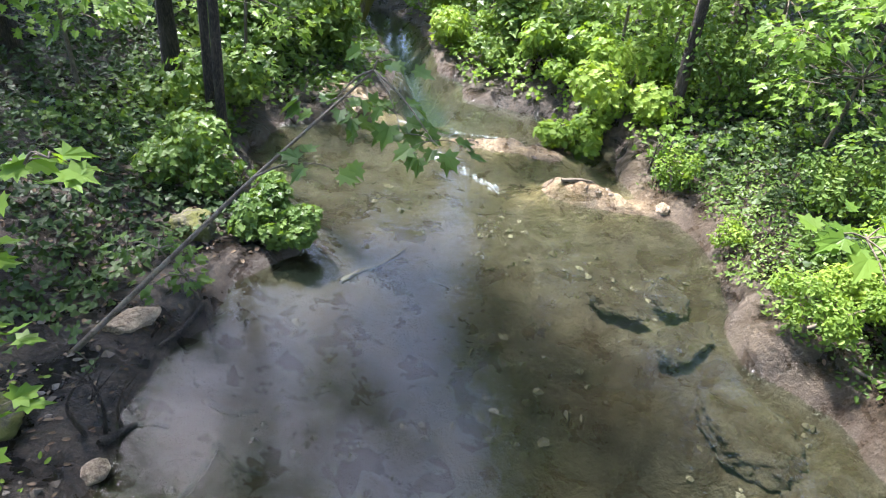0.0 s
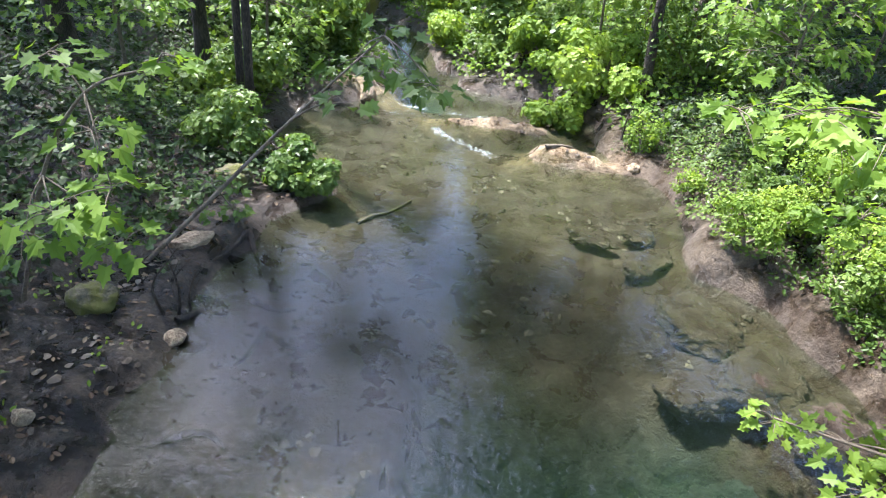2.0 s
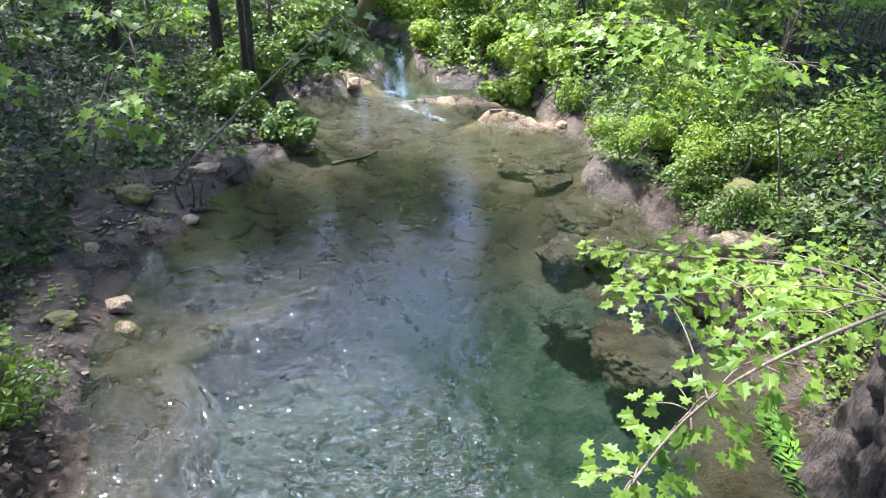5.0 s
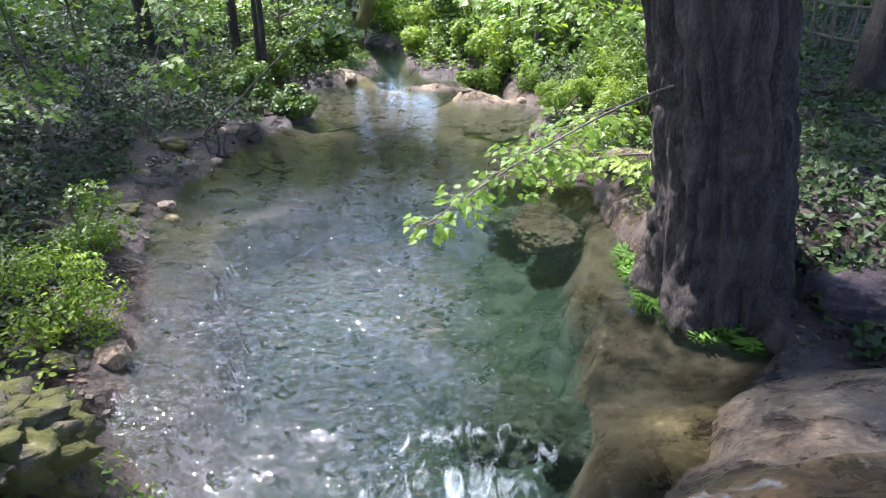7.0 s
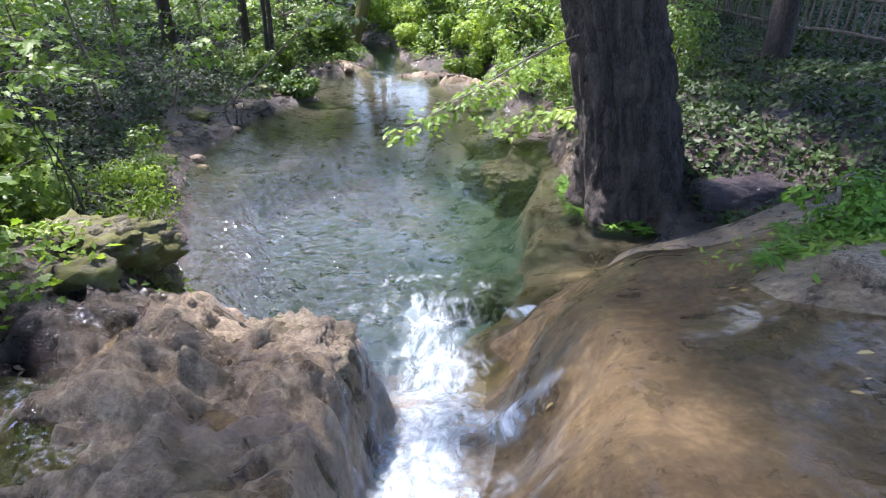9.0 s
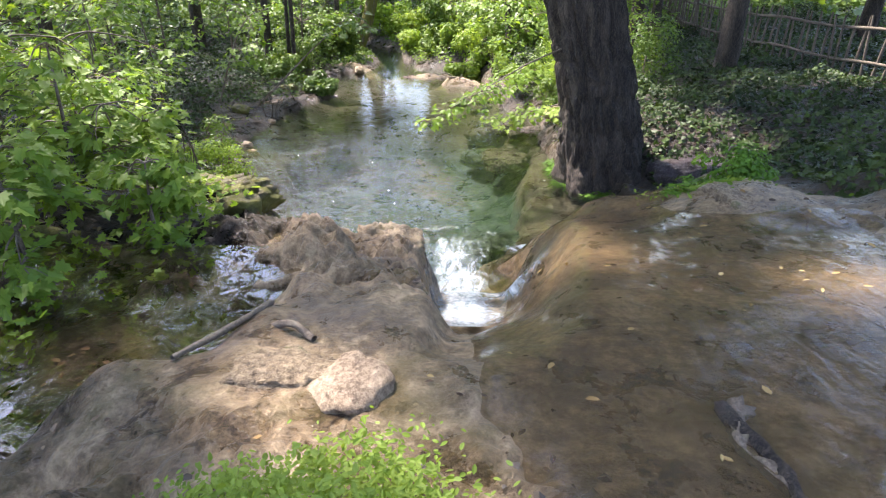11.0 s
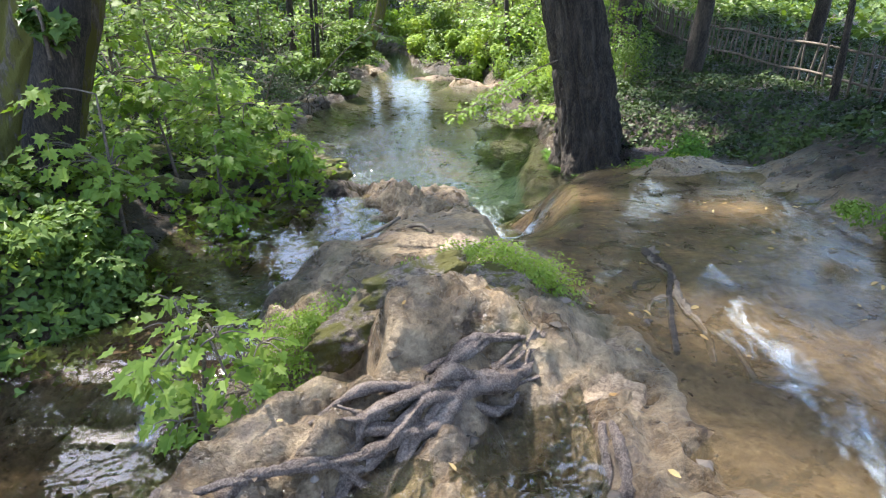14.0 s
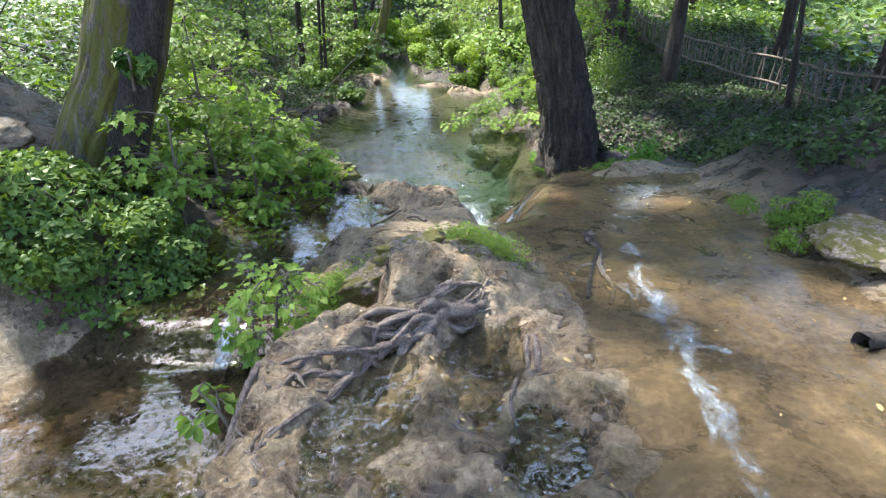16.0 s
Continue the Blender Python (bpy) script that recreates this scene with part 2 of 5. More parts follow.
def array_mesh(name, verts, loops, per, mat, smooth=False):
    """A mesh out of numpy arrays: verts (n, 3), loops (faces, per)."""
    me = bpy.data.meshes.new(name)
    me.vertices.add(len(verts))
    me.vertices.foreach_set("co", np.asarray(verts, np.float32).ravel())
    me.loops.add(loops.size)
    me.loops.foreach_set("vertex_index", loops.ravel().astype(np.int32))
    me.polygons.add(len(loops))
    me.polygons.foreach_set("loop_start", np.arange(0, loops.size, per, dtype=np.int32))
    me.materials.append(mat)
    me.update(calc_edges=True)
    me.polygons.foreach_set("use_smooth", np.full(len(loops), smooth))
    me.validate()
    return me


def part(name, me, parent, label=""):
    o = new(name, me)
    if parent is not None:
        o.parent = parent
        o.matrix_parent_inverse = Matrix.Translation(parent.location).inverted()
    return tagged(o, label) if label else o


def vnoise(x, y, seed=0):
    """Smooth value noise in [-1, 1] on arrays."""
    x, y = np.asarray(x, float) + seed * 17.31, np.asarray(y, float) - seed * 9.73
    i, j = np.floor(x), np.floor(y)
    f, g = x - i, y - j
    f, g = f * f * (3 - 2 * f), g * g * (3 - 2 * g)
    h = lambda a, b: (np.sin(a * 127.1 + b * 311.7) * 43758.5453) % 1.0
    return 2 * ((h(i, j) * (1 - f) + h(i + 1, j) * f) * (1 - g) + (h(i, j + 1) * (1 - f) + h(i + 1, j + 1) * f) * g) - 1


def fbm(x, y, octaves=4, seed=0):
    return sum(vnoise(x * 2**k, y * 2**k, seed + k) * 0.5**k for k in range(octaves))


def step(a, b, x):
    t = np.clip((np.asarray(x, float) - a) / (b - a), 0, 1)
    return t * t * (3 - 2 * t)


# ---------------------------------------------------------------- the lie of the land
SHORE = [(-5.0, 13.2), (-3.2, 12.5), (-2.45, 11.7), (-2.1, 10.6), (-1.8, 9.2), (-1.78, 8.2), (-2.2, 7.3), (-2.95, 6.7), (-3.05, 6.0), (-2.85, 5.4), (-2.2, 4.75), (-1.95, 4.4), (-2.45, 3.75), (-2.65, 2.9), (-2.68, 2.1),
         (-2.76, 1.42), (-2.73, 0.88), (-2.5, 0.2), (-2.2, -0.5), (-1.95, -1.1), (-1.68, -1.9), (-1.4, -2.45), (-0.95, -2.97), (-0.65, -3.25), (0.0, -3.5), (0.45, -3.6), (0.95, -3.35), (1.25, -2.95), (1.7, -2.5), (1.95, -2.2),
         (2.2, -1.9), (2.55, -1.62), (2.5, -1.42), (2.15, -1.1), (2.0, -0.6), (1.88, 0.2), (1.9, 1.1), (1.95, 2.0), (1.93, 2.6), (1.8, 2.95), (1.32, 3.3), (1.45, 3.9), (1.62, 4.85), (1.5, 5.4), (1.13, 5.8),
         (1.15, 7.0), (0.2, 7.9), (-0.6, 8.3), (-1.0, 9.4), (-1.15, 10.6), (-1.5, 12.0), (-3.0, 13.5), (-5.0, 14.2)]


def shore(x, y):
    """Signed distance to the pool's edge, positive on land."""
    p = np.stack([np.asarray(x, float), np.asarray(y, float)], -1)
    q = np.array(SHORE, float)
    best, inside = np.full(p.shape[:-1], 1e9), np.zeros(p.shape[:-1], bool)
    for a, b in zip(q, np.roll(q, -1, 0)):
        e, w = b - a, p - a
        t = np.clip((w @ e) / (e @ e), 0, 1)[..., None]
        best = np.minimum(best, np.linalg.norm(w - t * e, axis=-1))
        c = (a[1] > p[..., 1]) != (b[1] > p[..., 1])
        with np.errstate(divide="ignore", invalid="ignore"):
            inside ^= c & (p[..., 0] < e[0] * (p[..., 1] - a[1]) / (e[1] if e[1] else 1e-9) + a[0])
    return np.where(inside, -best, best)


def hump(x, y, cx, cy, rx, ry, turn=0.0):
    c, s = math.cos(radians(turn)), math.sin(radians(turn))
    u, v = (x - cx) * c + (y - cy) * s, -(x - cx) * s + (y - cy) * c
    return np.exp(-((u / rx) ** 2 + (v / ry) ** 2))


# centre, half widths, turn and water level of the puddles among the roots
PUDDLES = [(0.53, -8.38, 0.19, 0.34, 0, 1.385), (0.0, -8.82, 0.18, 0.44, -18, 1.42), (0.78, -9.0, 0.15, 0.24, 0, 1.38)]


def shelf_edge(y):
    """Where the sheet of water over the shelf begins."""
    return np.interp(y, [-10.4, -8.7, -8.1, -7.7, -7.0, -6.7, -6.2, -5.3, -4.6, -3.2], [1.1, 1.2, 1.1, 1.05, 0.9, 0.8, 0.7, 0.85, 1.0, 0.95]) + 0.08 * vnoise(np.asarray(y) * 3.1, 0 * np.asarray(y), 91)


def land(x, y, fine=True):
    x, y = np.asarray(x, float), np.asarray(y, float)
    d = shore(x, y) + 0.10 * fbm(x * 1.6, y * 1.6, 3, 3)
    out = np.maximum(d, 0)
    left = 0.12 * (1 - np.exp(-out / 0.12)) + 0.10 * np.minimum(out, 1.0) + 0.34 * np.maximum(out - 0.7, 0)
    right = 0.16 * (1 - np.exp(-out / 0.10)) + 0.48 * np.minimum(out, 1.2) + 0.17 * np.maximum(out - 1.2, 0)
    w = step(-0.8, 0.8, x)
    bank = left * (1 - w) + right * w
    bank = 3.0 * (1 - np.exp(-bank / 3.0)) + 0.05 * fbm(x * 0.9, y * 0.9, 3, 7)
    # the upper terrace
    k = np.maximum(out, 0)
    rise = 1.18 * (1 - np.exp(-k / 0.75)) + 0.075 * np.maximum(-5.0 - y, 0)
    rise += 0.42 * np.maximum(x - 2.9, 0) * step(-3.0, -5.0, y)
    basin = step(-0.2, -0.7, x + 0.45 * step(-8.0, -8.6, y) + 0.3 * fbm(x * 1.3, y * 1.3, 3, 61)) * step(-4.1, -4.8, y)
    rise = rise * (1 - basin) + basin * (0.86 - 0.16 * step(-7.2, -7.8, y) + 0.55 * np.maximum(-1.75 - x - 0.7 * np.maximum(-6.9 - y, 0), 0))
    near = step(-2.0, -3.4, y + 0.25 * np.abs(x - 0.8))
    near = near * step(2.4, 1.6, x) + step(-2.7, -4.1, y) * step(1.6, 2.4, x)
    h = bank * (1 - near) + rise * near
    # low wet ledge between the old tree and the shelf, and the drop behind the mound
    low = np.clip(1.5 * hump(x, y, 3.0, -1.62, 1.0, 0.42, 12), 0, 1)
    h = h * (1 - low) + np.minimum(h, 0.09 + 0.05 * fbm(x * 3, y * 3, 3, 23)) * low
    h -= 0.40 * hump(x, y, 3.3, -3.95, 0.42, 0.38, 0)
    # below the water
    xl = 0.08 * fbm(x * 1.5, y * 1.5, 3, 19) + np.interp(y, [-3.5, -2, -1.5, -0.5, 0.3, 0.65, 0.95, 1.3, 1.7, 2.1, 2.8, 4], [-1.0, -1.3, -1.45, -1.75, -2.2, -2.0, -1.6, -1.3, -1.28, -1.3, -1.2, -0.8])
    xr = 0.1 * fbm(x * 1.8, y * 1.8, 3, 29) + np.interp(y, [-3.5, -2.66, -2.26, -0.94, 0, 1.3, 1.9, 2.4, 3.2, 4], [0.85, 1.05, 1.3, 1.55, 1.65, 1.6, 1.34, 0.95, 0.4, 0.0])
    deep = step(-0.02, 0.28, x - xl) * step(-0.02, 0.22, xr - x) * step(3.6, -0.4, y)
    bed = -0.05 - 0.10 * (1 - np.exp(d / 0.4)) - 0.75 * deep * (1 - np.exp(np.minimum(d, 0) / 0.5)) + 0.035 * fbm(x * 1.7, y * 1.7, 3, 5)
    bed = np.minimum(bed, -0.02)
    far = step(7.0, 9.0, y)
    bed -= 0.45 * far * step(0, 0.5, -d)
    h = np.where(d > 0, h, bed * step(0, 0.25, -d) - 0.01)
    # the lip of travertine at the far end
    lip = np.maximum.reduce([(0.27 + 0.12 * fbm(x * 2.5, y * 2.5, 3, 71)) * hump(x, y, -0.25, 6.75, 0.85, 0.3, -8), (0.26 + 0.12 * fbm(x * 2.5, y * 2.5, 3, 72)) * hump(x, y, 0.6, 5.7, 0.62, 0.25, -15), 0.12 * hump(x, y, -2.0, 7.7, 0.6, 0.25, 10)])
    h = h + lip * 1.0
    # channel cut by the fall
    half = np.interp(y, [-6.4, -5.8, -5.5, -5.0, -4.2, -3.6], [0.10, 0.12, 0.18, 0.23, 0.28, 0.35]) + 0.05 * fbm(x * 4, y * 4, 2, 77)
    off = x - np.interp(y, [-5.6, -4.6, -3.4], [0.72, 0.74, 0.66])
    cut = step(half + 0.09, half - 0.05, -off) * step(half + 0.42, half - 0.10, off) * step(-3.2, -3.5, y) * step(-6.4, -6.0, y)
    h = h * (1 - cut) + np.minimum(h, np.interp(y, [-6.4, -6.0, -5.8, -5.5, -5.2, -4.8, -4.2, -3.6], [1.18, 1.08, 0.99, 0.8, 0.62, 0.45, 0.23, -0.12])) * cut
    # mound beside the shelf, ledge under the mossy tree
    h += 0.14 * hump(x, y, 2.5, -4.35, 0.36, 0.30, 0) + 0.34 * hump(x, y, -1.45, -3.3, 0.42, 0.36, 0) + 0.5 * hump(x, y, -2.7, -6.75, 0.55, 0.65, 0)
    # root mound and rock shoulder
    h += 0.34 * hump(x, y, 0.16, -7.85, 0.78, 0.36, 38) + 0.10 * hump(x, y, -0.15, -8.55, 0.3, 0.3, 0)
    # ridges that run along the mound
    u, v = x * 0.79 + y * 0.62, -x * 0.62 + y * 0.79
    h += np.clip(1.3 * hump(x, y, 0.1, -7.9, 0.85, 0.48, 38), 0, 1) * (0.11 * (0.4 - np.abs(fbm(u * 1.6, v * 6.5, 3, 87))))
    # hollows that hold puddles
    for (px, py, rx, ry, turn, z) in PUDDLES:
        k = np.clip(1.9 * hump(x, y, px, py, rx, ry, turn) - 0.25, 0, 1)
        h = h * (1 - k) + (z - 0.05) * k
    if fine:
        g = fbm(x * 5, y * 5, 4, 11)
        shelf = step(-0.05, 0.1, x - shelf_edge(y)) * step(3.0, 2.6, x) * step(-3.0, -3.4, y)
        crag = np.clip(step(-5.9, -5.2, y) * step(-3.3, -3.7, y) * step(-1.3, -0.8, x) + 0.6 * step(-6.4, -7.0, y) * step(-1.4, -1.0, x), 0, 1) * (1 - shelf) * step(2.0, 1.6, x) * (1 - cut)
        dents = np.abs(fbm(x * 2.2, y * 2.2, 3, 15)) * step(0.0, 1.0, 0.4 - deep)
        h += np.where(d > 0, 0.022 * (1 - 0.65 * shelf), 0.012) * g - np.where(d > 0, 0.0, 0.06) * dents
        h += np.where(d > 0, crag, 0) * (0.06 * g + 0.085 * (0.35 - np.abs(fbm(x * 7, y * 7, 3, 81))) + 0.02 * fbm(x * 26, y * 26, 2, 83))
    return h


def axis(lo, hi, fine, far, grow=1.25):
    a = list(np.arange(lo, hi + 1e-6, fine))
    s, up, dn = fine, [hi], [lo]
    while up[-1] < far:
        s *= grow
        up.append(up[-1] + s)
        dn.append(dn[-1] - s)
    return np.array(dn[:0:-1] + a + up[1:])


def sheet(name, xs, ys, z, mat):
    X, Y = np.meshgrid(xs, ys)
    Z = z(X, Y)
    nx, ny = len(xs), len(ys)
    i = np.arange((ny - 1) * nx).reshape(ny - 1, nx)[:, :-1].ravel()
    return array_mesh(name, np.stack([X, Y, Z], -1).reshape(-1, 3), np.stack([i, i + 1, i + 1 + nx, i + nx], 1), 4, mat, True)


def refine(a, lo, hi):
    """Halve the spacing between lo and hi."""
    m = (a[:-1] + a[1:]) / 2
    return np.sort(np.concatenate([a, m[(m > lo) & (m < hi)]]))


GX, GY = refine(axis(-4.5, 5.0, 0.04, 60), -1.5, 2.0), refine(axis(-10.5, 9.0, 0.04, 60), -9.8, -3.2)
ground_mesh = sheet("ground", GX, GY, land, BED)


def shade_regions(me):
    co = np.empty(len(me.vertices) * 3, np.float32)
    me.vertices.foreach_get("co", co)
    x, y, z = co.reshape(-1, 3).T
    d = shore(x, y)
    wob = 0.25 * fbm(x * 1.4, y * 1.4, 3, 41)
    terrace = np.maximum(step(-2.7, -3.3, y + 0.5 * wob), step(-1.95, -2.25, y + 0.5 * wob) * step(1.4, 1.8, x)) * step(-0.9, -0.5, x + wob) * step(3.6, 2.8, x + wob)
    terrace = np.maximum(terrace, 0.85 * step(-6.9, -7.6, y) * step(-3.4, -2.6, x + wob) * step(3.3, 2.7, x + wob))
    lip = np.clip(1.6 * np.maximum.reduce([hump(x, y, -0.35, 6.85, 0.8, 0.28, -8), hump(x, y, 0.55, 5.75, 0.65, 0.28, -15), hump(x, y, -2.0, 7.7, 0.6, 0.25, 10)]), 0, 1)
    edge = 0.08 * step(0.0, 0.06, d) * step(0.45, 0.1, d + wob) * step(0.8, 1.1, x) * step(-2.5, -1.5, y)
    for name, v in (("travertine", np.maximum.reduce([terrace, lip, edge])), ("soil", step(-0.03, 0.12, d + 0.5 * wob)), ("deep", np.where(y > 6.5, step(-0.2, -0.45, z), step(-0.28, -0.6, z)))):
        me.attributes.new(name, "FLOAT", "POINT").data.foreach_set("value", v.astype(np.float32))


shade_regions(ground_mesh)
ground = tagged(new("ground", ground_mesh), "brown silty stream bed and soil banks", "ground", kind="structure")

pool = tagged(new("water", sheet("water", np.linspace(-4, 3.2, 60), np.linspace(-4.1, 16, 120), lambda x, y: 0 * x + 0.0, POOLWATER)), "clear greenish water of the stream pool", "water", kind="structure")


def film_height(x, y):
    h = land(x, y, False)
    m = step(-0.12, 0.12, x - shelf_edge(y)) * step(3.3, 2.7, x)
    m *= 1 - np.clip(1.6 * hump(x, y, 2.46, -4.3, 0.42, 0.34), 0, 1) * step(-3.0, -3.3, y)
    m *= 1 - np.clip(1.5 * hump(x, y, 0.1, -8.1, 0.9, 0.6, 35), 0, 1)
    return h + 0.025 - 0.1 * (1 - m) ** 2


shelf = tagged(new("shelf_water", sheet("shelf_water", np.arange(-0.6, 3.5, 0.05), np.arange(-10.4, -2.9, 0.05), film_height, SHELFWATER)), "thin sheet of water sliding over the travertine shelf", "water", kind="structure")
side = tagged(new("side_pool", sheet("side_pool", np.linspace(-4.2, -0.2, 30), np.linspace(-10.4, -4.85, 90), lambda x, y: 0.965 - 0.15 * step(-7.25, -7.75, y), SIDEWATER)), "still side pool that mirrors the sky", "water", kind="structure")
for (px, py, rx, ry, turn, z) in PUDDLES:
    tagged(new("puddle", sheet("puddle", np.linspace(px - 1.3 * rx, px + 1.3 * rx, 12), np.linspace(py - 1.3 * ry, py + 1.3 * ry, 14), lambda x, y: 0 * x + z + 0.035, PUDDLEWATER)), "shallow clear puddle between the roots", "puddle", kind="structure")

# ---------------------------------------------------------------- plants
TEMPLATES = {
    # flat outlines (along, across), tip at +1; a fan from the stalk
    "maple": [(0.0, 0.0), (-0.12, 0.30), (0.10, 0.28), (0.22, 0.55), (0.36, 0.25), (0.62, 0.33), (0.66, 0.14), (1.0, 0.0), (0.66, -0.14), (0.62, -0.33), (0.36, -0.25), (0.22, -0.55), (0.10, -0.28), (-0.12, -0.30)],
    "ivy": [(0.0, 0.0), (-0.1, 0.36), (0.22, 0.48), (0.42, 0.22), (1.0, 0.0), (0.42, -0.22), (0.22, -0.48), (-0.1, -0.36)],
    "oval": [(0.0, 0.0), (0.3, 0.24), (0.7, 0.22), (1.0, 0.0), (0.7, -0.22), (0.3, -0.24)],
    "long": [(0.0, 0.0), (0.4, 0.11), (1.0, 0.0), (0.4, -0.11)],
}


def leaf_mesh(name, P, N, size, kind, mat, rng, tip=None):
    """One mesh of many single leaves at P, facing N, of the given sizes."""
    T = np.array(TEMPLATES[kind])
    n, k = len(P), len(T)
    N = N / np.linalg.norm(N, axis=1, keepdims=True)
    A = rng.normal(size=(n, 3)) if tip is None else tip + 0.35 * rng.normal(size=(n, 3))
    A -= (A * N).sum(1, keepdims=True) * N
    A /= np.linalg.norm(A, axis=1, keepdims=True) + 1e-9
    B = np.cross(N, A)
    fold = rng.uniform(0.05, 0.35, n)[:, None]
    curl = rng.uniform(-0.35, 0.1, n)[:, None]
    u, v = T[:, 0][None, :], T[:, 1][None, :]
    w = fold * np.abs(v) + curl * u * u
    V = P[:, None, :] + size[:, None, None] * (u[..., None] * A[:, None, :] + v[..., None] * B[:, None, :] + w[..., None] * N[:, None, :])
    i = np.arange(1, k - 1)
    F = np.stack([0 * i, i, i + 1], 1)
    return array_mesh(name, V.reshape(-1, 3), (F[None] + (np.arange(n) * k)[:, None, None]).reshape(-1, 3), 3, mat)


def slope(x, y):
    e = 0.15
    n = np.stack([land(x - e, y, False) - land(x + e, y, False), land(x, y - e, False) - land(x, y + e, False), 2 * e + 0 * x], -1)
    return n / np.linalg.norm(n, axis=-1, keepdims=True)


def carpet(name, label, n, box, keep, size, kind, mat, seed, lift=(0.02, 0.2), category="ground cover"):
    """Leaves over the ground within box, where keep(x, y) > random."""
    rng = np.random.default_rng(seed)
    x, y = rng.uniform(box[0], box[2], n), rng.uniform(box[1], box[3], n)
    ok = keep(x, y) > rng.uniform(0, 1, n)
    x, y = x[ok], y[ok]
    up = rng.uniform(*lift, len(x)) * (0.5 + 0.5 * vnoise(x * 3, y * 3, seed))
    P = np.stack([x, y, land(x, y) + np.maximum(up, 0.01)], -1)
    N = slope(x, y) + 0.55 * rng.normal(size=P.shape) + np.array([0, -0.25, 0.2])
    s = rng.uniform(*size, len(x))
    return tagged(new(name, leaf_mesh(name, P, N, s, kind, mat, rng)), label, category, kind="stuff")


def tube(name, pts, radii, mat, segs=10, rough=0.08, seed=0, sub=6):
    """A tapered, slightly knobbly limb along smoothed points."""
    p, r = np.array(pts, float), np.array(radii, float)
    if len(p) > 2:
        t = np.linspace(0, len(p) - 1, (len(p) - 1) * sub + 1)
        i = np.clip(t.astype(int), 0, len(p) - 2)
        f = (t - i)[:, None]
        q = np.vstack([2 * p[0] - p[1], p, 2 * p[-1] - p[-2]])
        a, b, c, d = q[i], q[i + 1], q[i + 2], q[i + 3]
        p = 0.5 * (2 * b + (c - a) * f + (2 * a - 5 * b + 4 * c - d) * f**2 + (3 * b - a - 3 * c + d) * f**3)
        r = np.interp(t, np.arange(len(r)), r)
    tan = np.gradient(p, axis=0)
    tan /= np.linalg.norm(tan, axis=1, keepdims=True) + 1e-9
    ref = np.array([0.31, 0.17, 0.93]) if abs(tan[0][2]) < 0.8 else np.array([1.0, 0.2, 0.1])
    a = np.cross(tan, ref)
    a /= np.linalg.norm(a, axis=1, keepdims=True)
    b = np.cross(tan, a)
    th = np.linspace(0, 2 * np.pi, segs, endpoint=False)
    k = np.arange(len(p))[:, None]
    w = r[:, None] * (1 + rough * vnoise(k * 0.7 + 0 * th, th[None, :] * 1.6 + 0 * k, seed) + rough * 0.6 * vnoise(k * 1.9 + 0 * th, th[None, :] * 3.1 + 0 * k, seed + 3))
    V = p[:, None, :] + w[..., None] * (np.cos(th)[None, :, None] * a[:, None, :] + np.sin(th)[None, :, None] * b[:, None, :])
    n = len(p)
    i, j = np.meshgrid(np.arange(n - 1), np.arange(segs), indexing="ij")
    j2 = (j + 1) % segs
    F = np.stack([i * segs + j, i * segs + j2, (i + 1) * segs + j2, (i + 1) * segs + j], -1).reshape(-1, 4)
    me = array_mesh(name, V.reshape(-1, 3), F, 4, mat, True)
    return me


def blob_points(rng, n, centre, radii, lumps=7, fill=0.35):
    """Points in an uneven crown made of several lumps; and outward normals."""
    c, r = np.array(centre, float), np.array(radii, float)
    L = rng.normal(size=(lumps, 3))
    L = L / np.linalg.norm(L, axis=1, keepdims=True) * rng.uniform(0.35, 0.95, (lumps, 1))
    R = rng.uniform(0.2, 0.52, lumps)
    pick = rng.choice(lumps, n, p=R**2 / (R**2).sum())
    D = rng.normal(size=(n, 3))
    D /= np.linalg.norm(D, axis=1, keepdims=True)
    rad = np.where(rng.uniform(0, 1, n) < fill, rng.uniform(0.2, 1, n), rng.uniform(0.8, 1.08, n))
    Q = L[pick] + D * (R[pick] * rad)[:, None]
    return c + Q * r, D + np.array([0, -0.15, 0.7])


def shrub(label, at, radii, n, size, kind, mat, seed, stems=3, category="shrub", group="", lumps=7, name="shrub", base=None):
    rng = np.random.default_rng(seed)
    x, y = at[0], at[1]
    g = float(land(x, y)) if base is None else base
    z = g + radii[2] * 0.75 if len(at) == 2 else at[2]
    e = thing(name, label, category, group, (x, y, g))
    P, N = blob_points(rng, n, (x, y, z), radii, lumps)
    low = land(P[:, 0], P[:, 1], False) + 0.02
    P[:, 2] = np.maximum(P[:, 2], low)
    part("crown", leaf_mesh("crown", P, N + 0.5 * rng.normal(size=P.shape), rng.uniform(*size, n), kind, mat, rng), e)
    for s in range(stems):
        q = P[rng.integers(n)]
        mid = ((x + q[0]) / 2 + rng.normal() * 0.05, (y + q[1]) / 2 + rng.normal() * 0.05, (g + q[2]) / 2 + 0.1)
        b = (x + rng.normal() * 0.05, y + rng.normal() * 0.05, g - 0.08)
        part("stem", tube("stem", [b, mid, tuple(q)], [0.016, 0.011, 0.004], TWIG, 5, 0.05, seed + s, 3), e)
    return e


